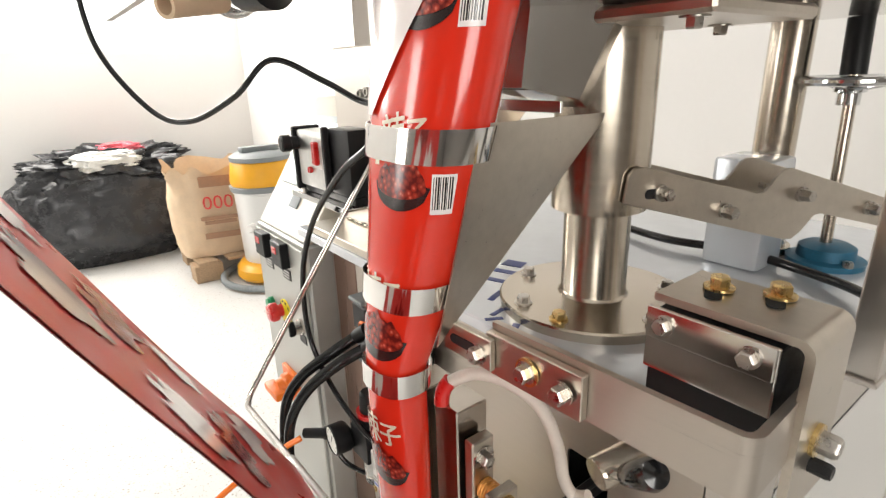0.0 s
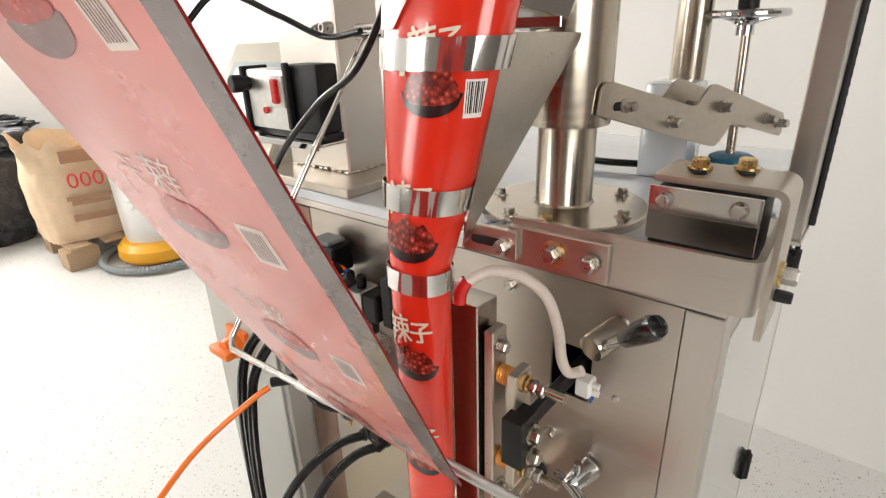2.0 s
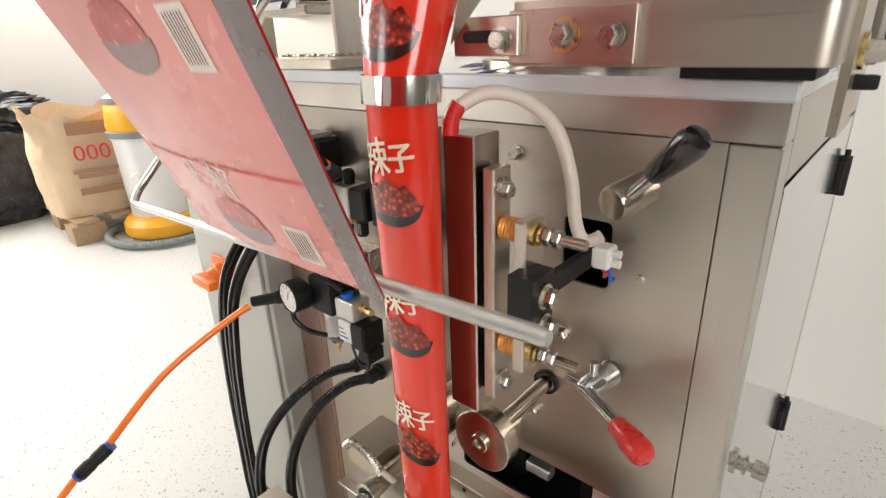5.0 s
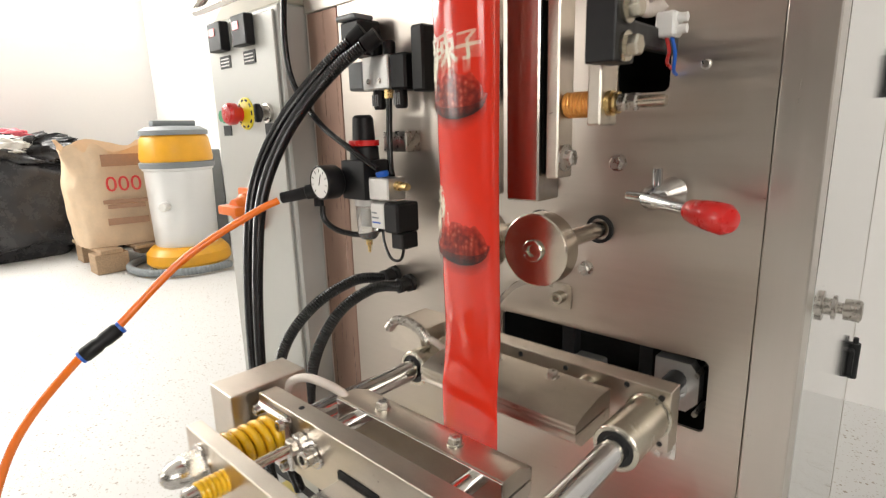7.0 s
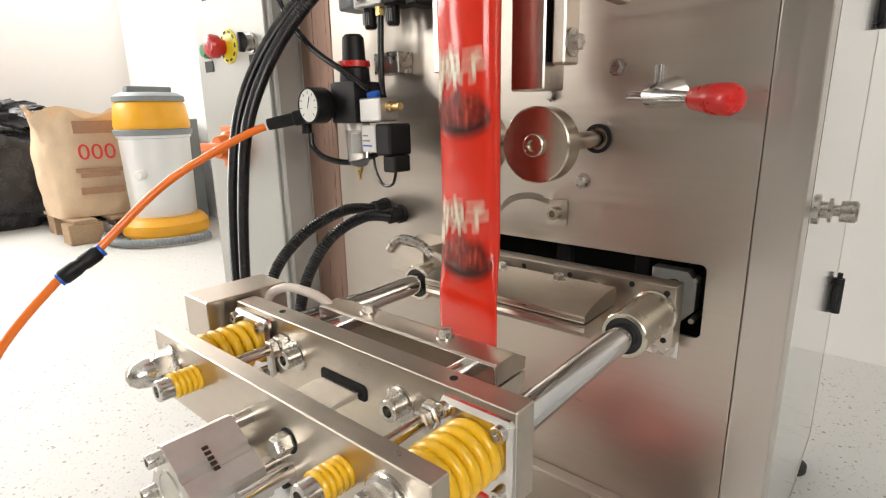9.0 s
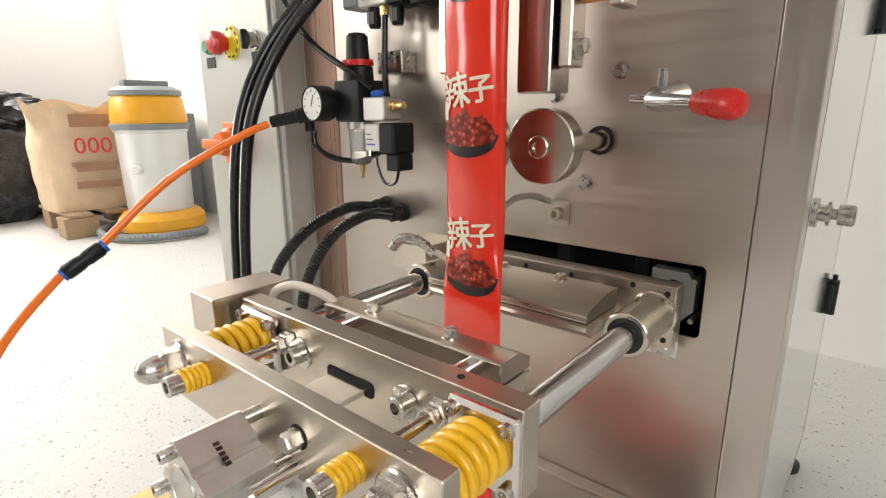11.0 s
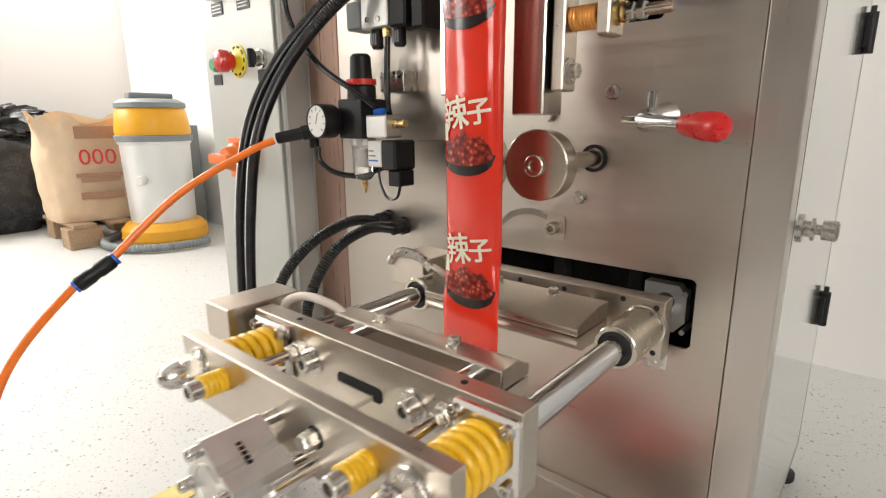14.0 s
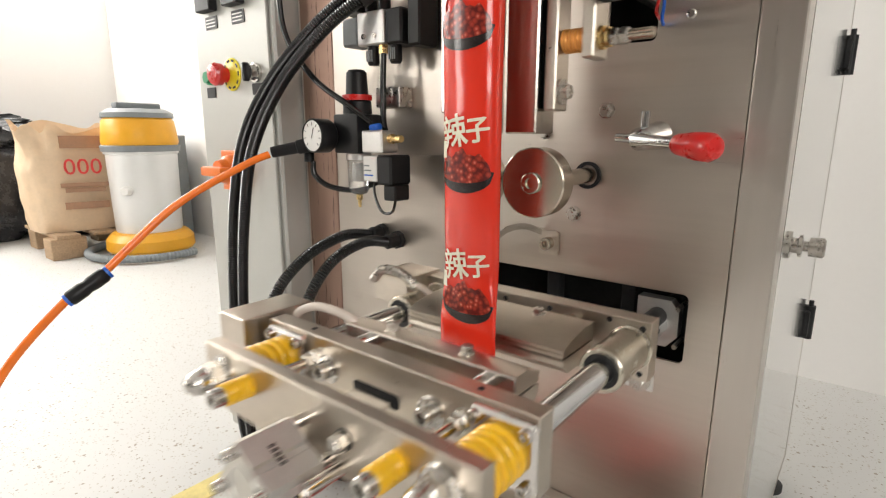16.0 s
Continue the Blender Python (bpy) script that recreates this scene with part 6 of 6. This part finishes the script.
def tubes():
    def tube(name, label, pts, r, mat, group=""):
        solid(name, sweep(B(), smooth_line(pts, 10), r, 12), mat, label, "tube", pts[0], group)

    for pts in ([(-0.075, -0.06, 0.905), (-0.13, -0.095, 0.855), (-0.215, -0.12, 0.780), (-0.292, -0.128, 0.690), (-0.338, -0.128, 0.580), (-0.362, -0.128, 0.45), (-0.372, -0.128, 0.30), (-0.37, -0.128, 0.12), (-0.33, -0.11, FLOOR + 0.012)],
                [(-0.045, -0.06, 0.895), (-0.10, -0.098, 0.850), (-0.180, -0.128, 0.770), (-0.250, -0.140, 0.670), (-0.290, -0.140, 0.550), (-0.312, -0.140, 0.42), (-0.322, -0.140, 0.28), (-0.32, -0.140, 0.12), (-0.28, -0.12, FLOOR + 0.012)]):
        t = thing("corrugated_conduit", pts[-1], "black corrugated conduit hanging beside the panel", "conduit", "corrugated conduits")
        part("conduit", ribbed(B(), pts, 0.0098), HOSE, t)
        for p, q in ((pts[0], pts[1]), (pts[-1], pts[-2])):
            d = (Vector(q) - Vector(p)).normalized()
            part("cuff", cyl(B(), Vector(p) - d * 0.004, Vector(p) + d * 0.02, 0.0118, seg=16), BLACK, t)
    for pts in ([(-0.058, -0.028, 0.528), (-0.070, -0.07, 0.532), (-0.085, -0.125, 0.505), (-0.098, -0.165, 0.44), (-0.10, -0.18, 0.35), (-0.09, -0.17, 0.2)],
                [(-0.094, -0.028, 0.536), (-0.112, -0.075, 0.538), (-0.135, -0.14, 0.505), (-0.155, -0.185, 0.44), (-0.165, -0.20, 0.33), (-0.15, -0.18, 0.2)]):
        t = thing("panel_conduit", pts[0], "black corrugated conduit screwed into the panel", "conduit", "panel conduits")
        part("conduit", ribbed(B(), pts, 0.0092), HOSE, t)
        part("gland", lathe(B(), (pts[0][0], 0.0, pts[0][2]), (0, -1, 0), [(0, 0.015), (0.008, 0.015), (0.009, 0.012), (0.028, 0.0125), (0.030, 0.010)], 8), BLACK, t, "black cable gland")
    o = thing("orange_air_hose", (-0.18, -0.12, 0.67), "bright orange air hose with a black joiner", "hose")
    path = [Vector((-0.203, -0.140, 0.667)), *ORANGE_PATH]
    part("hose", sweep(B(), smooth_line(path, 12), 0.0055, 14), ORTUBE, o)
    d = (JOIN[1] - JOIN[0]).normalized()
    j = part("joiner", lathe(B(), JOIN[0] - d * 0.012, d, [(0, 0.008), (0.004, 0.0105), (0.022, 0.0105), (0.028, 0.009), (0.034, 0.0105), (0.052, 0.0105), (0.056, 0.008)], 20), BLACK, o, "black push-in joiner")
    for s in (-0.014, 0.044):
        part("collet", cyl(B(), JOIN[0] + d * (s - 0.002), JOIN[0] + d * (s + 0.002), 0.0092, seg=18), BLUE, j)
    tube("air_tube", "glossy black air tube curving over the machine front", [(0.13, -0.06, 1.40), (0.105, -0.08, 1.30), (0.06, -0.10, 1.215), (-0.018, -0.105, 1.168), (-0.125, -0.105, 1.080), (-0.190, -0.105, 0.975), (-0.200, -0.102, 0.860), (-0.145, -0.095, 0.785), (-0.075, -0.085, 0.740), (-0.043, -0.072, 0.716)], 0.0045, HOSE)
    tube("air_tube", "black air tube between the valve and the regulator", [(-0.043, -0.042, 0.815), (-0.043, -0.045, 0.76), (-0.038, -0.050, 0.72), (-0.030, -0.055, 0.705)], 0.0045, HOSE)
    tube("air_tube", "black air tube running from the tee to the solenoid", [(-0.158, -0.090, 0.656), (-0.155, -0.09, 0.635), (-0.135, -0.08, 0.618), (-0.10, -0.06, 0.612), (-0.06, -0.045, 0.625)], 0.0045, HOSE)
    tube("air_tube", "black air tube sagging in front of the wall", [(-0.52, -0.30, 1.475), (-0.50, -0.29, 1.34), (-0.43, -0.24, 1.24), (-0.35, -0.20, 1.222), (-0.26, -0.15, 1.26), (-0.20, -0.11, 1.31), (-0.14, -0.06, 1.28), (-0.08, -0.03, 1.25), (0.0, -0.034, 1.255)], 0.0045, HOSE)
    tube("red_wire", "thin orange-red wire beside the valve", [(-0.13, -0.04, 0.885), (-0.105, -0.05, 0.905), (-0.08, -0.045, 0.902), (-0.074, -0.038, 0.892)], 0.003, ORTUBE)
    tube("blue_tube", "short bright blue air tube into the valve", [(-0.12, -0.045, 0.880), (-0.10, -0.048, 0.892), (-0.082, -0.044, 0.895), (-0.070, -0.04, 0.892)], 0.0042, BLUE)
    tube("black_cable", "black cable lying across the table", [(0.10, 0.33, TT + 0.01), (0.20, 0.31, TT + 0.012), (0.30, 0.33, TT + 0.012), (0.42, 0.30, TT + 0.012), (0.485, 0.22, TT + 0.03), (0.50, 0.18, TT + 0.06)], 0.006, HOSE)


ORANGE_PATH = [Vector(p) for p in ((-0.215, -0.18, 0.650), (-0.240, -0.28, 0.594), (-0.257, -0.385, 0.504), (-0.265, -0.425, 0.478), (-0.290, -0.50, 0.386), (-0.32, -0.55, 0.25), (-0.37, -0.60, 0.08), (-0.46, -0.66, FLOOR + 0.006), (-0.80, -0.75, FLOOR + 0.006))]
JOIN = (Vector((-0.256, -0.380, 0.507)), Vector((-0.264, -0.418, 0.483)))
tubes()


# ---- things against the far wall ----
def lump(c, size, seed, n=40, rough=0.16, flat=0.0, puff=3.0):
    bm = bmesh.new()
    bmesh.ops.create_icosphere(bm, subdivisions=5, radius=1)
    for v in bm.verts:
        d = v.co.normalized()
        k = 1 + rough * noise.noise(d * puff + Vector((seed, 0, 0))) + rough * 0.55 * abs(noise.noise(d * puff * 3 + Vector((0, seed, 0)))) - rough * 0.5 * abs(noise.noise(d * puff * 6.5 + Vector((0, 0, seed))))
        p = Vector((math.copysign(abs(d.x) ** 0.75, d.x) * size[0], math.copysign(abs(d.y) ** 0.75, d.y) * size[1], math.copysign(abs(d.z) ** 0.72, d.z) * size[2])) * k
        p.z = max(p.z, -size[2] * 0.93)
        v.co = p + Vector(c)
    return bm


def far_things():
    b = thing("rubbish_bag", (-4.15, -0.05, FLOOR), "large open black plastic rubbish bag full of film scrap", "rubbish bag", "rubbish bags")
    part("bag", lump((-4.10, -0.02, 0.34), (0.27, 0.62, 0.40), 1.3), BAG, b, sharp=80)
    part("bag_rim", lump((-4.10, 0.02, 0.68), (0.24, 0.48, 0.14), 7.7, rough=0.4, puff=4), BAG, b, sharp=80)
    part("white_scrap", lump((-3.98, -0.02, 0.74), (0.16, 0.24, 0.07), 2.2, rough=0.25), WHITE, b, "white film scrap", sharp=80)
    part("pink_scrap", lump((-4.04, 0.10, 0.79), (0.10, 0.16, 0.06), 4.2, rough=0.3), PINK, b, "pink film scrap", sharp=80)
    b2 = thing("rubbish_bag", (-4.25, 0.72, FLOOR), "smaller tied black plastic rubbish bag beside the sack", "rubbish bag", "rubbish bags")
    part("bag", lump((-4.05, 0.66, 0.28), (0.34, 0.26, 0.34), 5.1), BAG, b2, sharp=80)
    pl = thing("wooden_pallet", (-3.3, 0.55, FLOOR), "short blocks of raw wood under the paper sack", "pallet")
    for x, y in ((-3.10, 0.36), (-3.12, 0.72), (-3.55, 0.40), (-3.55, 0.74)):
        part("block", box(B(), x - 0.07, x + 0.07, y - 0.09, y + 0.09, FLOOR, FLOOR + 0.12, 0.004), WOOD, pl)
    for y in (0.36, 0.55, 0.74):
        part("board", box(B(), -3.64, -3.02, y - 0.06, y + 0.06, FLOOR + 0.1205, FLOOR + 0.142, 0.003), WOOD, pl)
    s = thing("paper_sack", (-3.3, 0.52, FLOOR + 0.142), "crumpled open kraft paper sack with red print on wooden blocks", "sack")
    bm = B()
    rows = []
    for i in range(30):
        v = i / 29
        z = FLOOR + 0.143 + 0.60 * v
        row = []
        for k in range(64):
            q = 2 * math.pi * k / 64
            c, sn = math.cos(q), math.sin(q)
            w = 1 + 0.05 * noise.noise((c * 2, sn * 2, z * 5)) + 0.04 * noise.noise((c * 6, sn * 6, z * 11))
            w += (0.16 * noise.noise((c * 3, sn * 3, 9)) if v > 0.72 else 0) * (v - 0.72) / 0.28
            taper = 0.92 + 0.10 * math.sin(math.pi * min(1, v * 1.15)) + (0.12 * (v - 0.75) / 0.25 if v > 0.75 else 0)
            zz = z + (0.09 * noise.noise((c * 2.5, sn * 2.5, 4)) * v ** 3)
            row.append(bm.verts.new((-3.30 + 0.20 * w * taper * math.copysign(abs(c) ** 0.7, c), 0.53 + 0.29 * w * taper * math.copysign(abs(sn) ** 0.7, sn), zz)))
        rows.append(row)
    for a, c in zip(rows, rows[1:]):
        for k in range(64):
            bm.faces.new((a[k], a[(k + 1) % 64], c[(k + 1) % 64], c[k]))
    bm.faces.new(rows[0])
    sack = part("bag", bm, PAPER, s, sharp=70)
    q = Matrix.Translation((-3.055, 0.49, 0.50)) @ Matrix.Rotation(radians(78), 4, "Z") @ Matrix.Rotation(radians(4), 4, "X")
    bm = lettering("000", 0.13)
    bmesh.ops.transform(bm, matrix=q, verts=bm.verts)
    part("print", bm, RED, s, "red printed digits")
    for k, (zz, w, h) in enumerate(((0.645, 0.10, 0.035), (0.40, 0.12, 0.012), (0.37, 0.10, 0.012), (0.28, 0.11, 0.02))):
        bm = box(B(), -w, w, -0.002, 0.002, -h, h, 0, Matrix.Translation((-3.052 - 0.02 * abs(zz - 0.5), 0.49, zz)) @ Matrix.Rotation(radians(78), 4, "Z"))
        part("print_bar", bm, PAPERINK, s)
    v = thing("vacuum_cleaner", (-2.86, 0.76, FLOOR), "industrial vacuum cleaner with amber head and pale tank", "vacuum cleaner")
    c = (-2.86, 0.74, FLOOR)
    part("base", lathe(B(), c, (0, 0, 1), [(0.03, 0.26), (0.05, 0.275), (0.11, 0.27), (0.15, 0.235), (0.16, 0.20)], 40), VACY, v, "amber wheeled base")
    part("tank", lathe(B(), (c[0], c[1], FLOOR + 0.16), (0, 0, 1), [(0, 0.20), (0.01, 0.205), (0.50, 0.215), (0.505, 0.225), (0.52, 0.225)], 48), TANK, v, "pale metal tank")
    part("collar", lathe(B(), (c[0], c[1], FLOOR + 0.68), (0, 0, 1), [(0, 0.235), (0.035, 0.24), (0.04, 0.23)], 40), GREYP, v)
    part("head", lathe(B(), (c[0], c[1], FLOOR + 0.72), (0, 0, 1), [(0, 0.225), (0.02, 0.232), (0.15, 0.215), (0.17, 0.20)], 40), VACY, v, "amber motor head")
    part("lid", lathe(B(), (c[0], c[1], FLOOR + 0.89), (0, 0, 1), [(0, 0.215), (0.03, 0.215), (0.055, 0.17), (0.06, 0.05)], 40), GREYP, v)
    part("handle", box(B(), c[0] - 0.04, c[0] + 0.04, c[1] - 0.14, c[1] + 0.14, FLOOR + 0.945, FLOOR + 0.985, 0.012, seg=2), GREYP, v)
    part("inlet", lathe(B(), (-2.72, 0.58, 0.42), (0.66, -0.75, 0), [(0, 0.03), (0.05, 0.03), (0.06, 0.024)], 20), WHITE, v)
    for a in (20, 140, 260):
        part("castor", cyl(B(), (c[0] + 0.23 * math.cos(radians(a)), c[1] + 0.23 * math.sin(radians(a)) - 0.012, FLOOR + 0.03), (c[0] + 0.23 * math.cos(radians(a)), c[1] + 0.23 * math.sin(radians(a)) + 0.012, FLOOR + 0.03), 0.03, seg=20), RUBBER, v)
    v.scale = (0.88, 0.88, 0.90)
    hose = [(c[0] + 0.33 * math.cos(radians(a)), c[1] + 0.33 * math.sin(radians(a)), FLOOR + 0.03) for a in range(-150, 40, 19)]
    solid("vacuum_hose", ribbed(B(), hose, 0.024, 0.02), GREYP, "grey ribbed vacuum hose lying round the cleaner", "hose", hose[0])
    for k, (x, y, w, h, m) in enumerate(((-3.75, 0.98, 0.20, 0.62, WOOD), (-3.35, 1.02, 0.22, 0.70, GREYP))):
        solid("stacked_carton", box(B(), x - w, x + w, y - 0.12, y + 0.12, FLOOR, FLOOR + h, 0.006), m, "cartons stacked against the wall behind the sack" if k == 0 else "grey plastic crate standing against the wall", "carton" if k == 0 else "crate", (x, y, FLOOR))


PAPERINK = plain("brown_ink", (0.36, 0.20, 0.12), 0.7, 0.0, 0.2, 40, 0.05)
far_things()


# ---- what moves ----
PERIOD, FIRST = 0.957, 11.72 - 13 * 0.957
LAST_F = 16.0


def open_share(p):
    """How far the jaws stand apart, p seconds after the film is let go."""
    p = p - PERIOD if p > PERIOD - 0.09 else p
    keys = [(-0.09, 0.0), (-0.05, 0.14), (0.0, 0.34), (0.05, 0.62), (0.10, 0.89), (0.15, 1.0), (0.33, 1.0), (0.366, 0.88), (0.41, 0.72), (0.452, 0.48), (0.5, 0.28), (0.537, 0.15), (0.60, 0.0), (PERIOD, 0.0)]
    for (a, u), (b, v) in zip(keys, keys[1:]):
        if p <= b:
            return u + (v - u) * (p - a) / (b - a)
    return 0.0


def cycle_starts():
    return [FIRST + PERIOD * k for k in range(-1, 20) if FIRST + PERIOD * k < LAST_F]


# the dancer's swing: time and angle from hanging straight down
DANCER = [(0.0, -0.60), (0.2, -0.56), (0.4, -0.56), (0.6, -0.77), (0.8, -0.765), (1.0, -0.75), (1.2, -0.76), (1.4, -0.84), (1.6, -0.78), (1.8, -0.63), (2.0, -0.61), (2.2, -0.70), (2.5, -0.735), (3.1, -0.73), (3.5, -0.83), (3.9, -0.62), (4.4, -0.73), (5.0, -0.76), (5.3, -0.89), (5.5, -0.705), (5.8, -0.585), (6.0, -0.556), (6.1, -0.646), (6.2, -0.80), (6.35, -0.92), (6.6, -0.90), (7.0, -0.72), (16.0, -0.72)]


def motions():
    rows_d, rows_w = [], []
    wd = WEBLOW - WEBTOP
    w0 = math.atan2(wd.y, -wd.z)
    for t, a in DANCER:
        rows_d.append((t, pose(PIVOT.x, PIVOT.y, PIVOT.z, math.degrees(a - ROD_REST))))
        yy = PIVOT.y + 0.467 * math.sin(a) - 0.006
        zz = PIVOT.z - 0.467 * math.cos(a) + 0.004
        w = math.atan2(yy - WEBTOP.y, WEBTOP.z - zz)
        reach = math.hypot(yy - WEBTOP.y, WEBTOP.z - zz) - wd.length
        rows_w.append((t, pose(WEBTOP.x, WEBTOP.y + reach * math.sin(w), WEBTOP.z - reach * math.cos(w), math.degrees(w - w0))))
    walk(dancer, rows_d)
    walk(web, rows_w)
    rows_f, rows_r, rows_b, rows_s, rows_y, rows_l = [], [], [], [], [], []
    n = int(LAST_F * 20)
    for i in range(n + 1):
        t = i * 0.05
        s = open_share((t - FIRST) % PERIOD)
        rows_f.append((t, pose(AX, -0.30 - 0.050 * s, 0.44)))
        rows_r.append((t, pose(AX, -0.10 + 0.058 * s, 0.44)))
        rows_b.append((t, pose(0, -0.010 * s, 0)))
        rows_s.append((t, pose(0.012 * s, 0, 0)))
        rows_y.append((t, pose(0.027 * s, 0, 0)))
        rows_l.append((t, pose(-0.010 * s, 0, 0)))
    walk(front_jaw, rows_f)
    walk(SLIDING_BAR[0], rows_b)
    walk(SEALER["bar"], rows_s)
    walk(SEALER["yoke"], rows_y)
    walk(SEALER["left"], rows_l)
    walk(rear_jaw, rows_r)
    for p, z in PRINTS:
        at = section(z)[1]
        up = section(z + PITCH)
        fr, fru = at - section(z)[2], up[1] - up[2]
        side = up[3] - section(z)[3]
        rows = [(0.0, pose(CX, at, z))]
        for c in cycle_starts():
            f0 = round((c + 0.03) * FPS) / FPS
            if f0 <= 0.04 or f0 + 0.2 >= LAST_F:
                continue
            rows += [(f0, pose(CX, at, z)), (f0 + 1 / FPS, pose(CX + side, at + (fru - fr), z + PITCH)), (f0 + 3 / FPS, pose(CX + side * 0.45, at + (fru - fr) * 0.45, z + PITCH * 0.45)), (f0 + 5 / FPS, pose(CX, at, z))]
        rows.append((LAST_F, pose(CX, at, z)))
        walk(p, rows)
    rows = [(0.0, pose(CX, -0.196, 0.337))]
    for c in cycle_starts():
        f0 = round(c * FPS) / FPS
        if f0 <= 0.1 or f0 + 0.8 >= LAST_F:
            continue
        rows += [(f0 + 0.1, pose(CX, -0.196, 0.337)), (f0 + 0.2, pose(CX, -0.196, 0.25, 4)), (f0 + 0.3, pose(CX, -0.20, 0.235, 30)), (f0 + 0.4, pose(CX, -0.22, 0.225, 70)), (f0 + 0.5, pose(CX, -0.24, 0.222, 80)), (f0 + 0.6, pose(CX, -0.24, 0.222, 80)), (f0 + 0.6 + 1 / FPS, pose(CX, -0.196, 0.337))]
    rows.append((LAST_F, pose(CX, -0.196, 0.337)))
    walk(packet, rows)


motions()
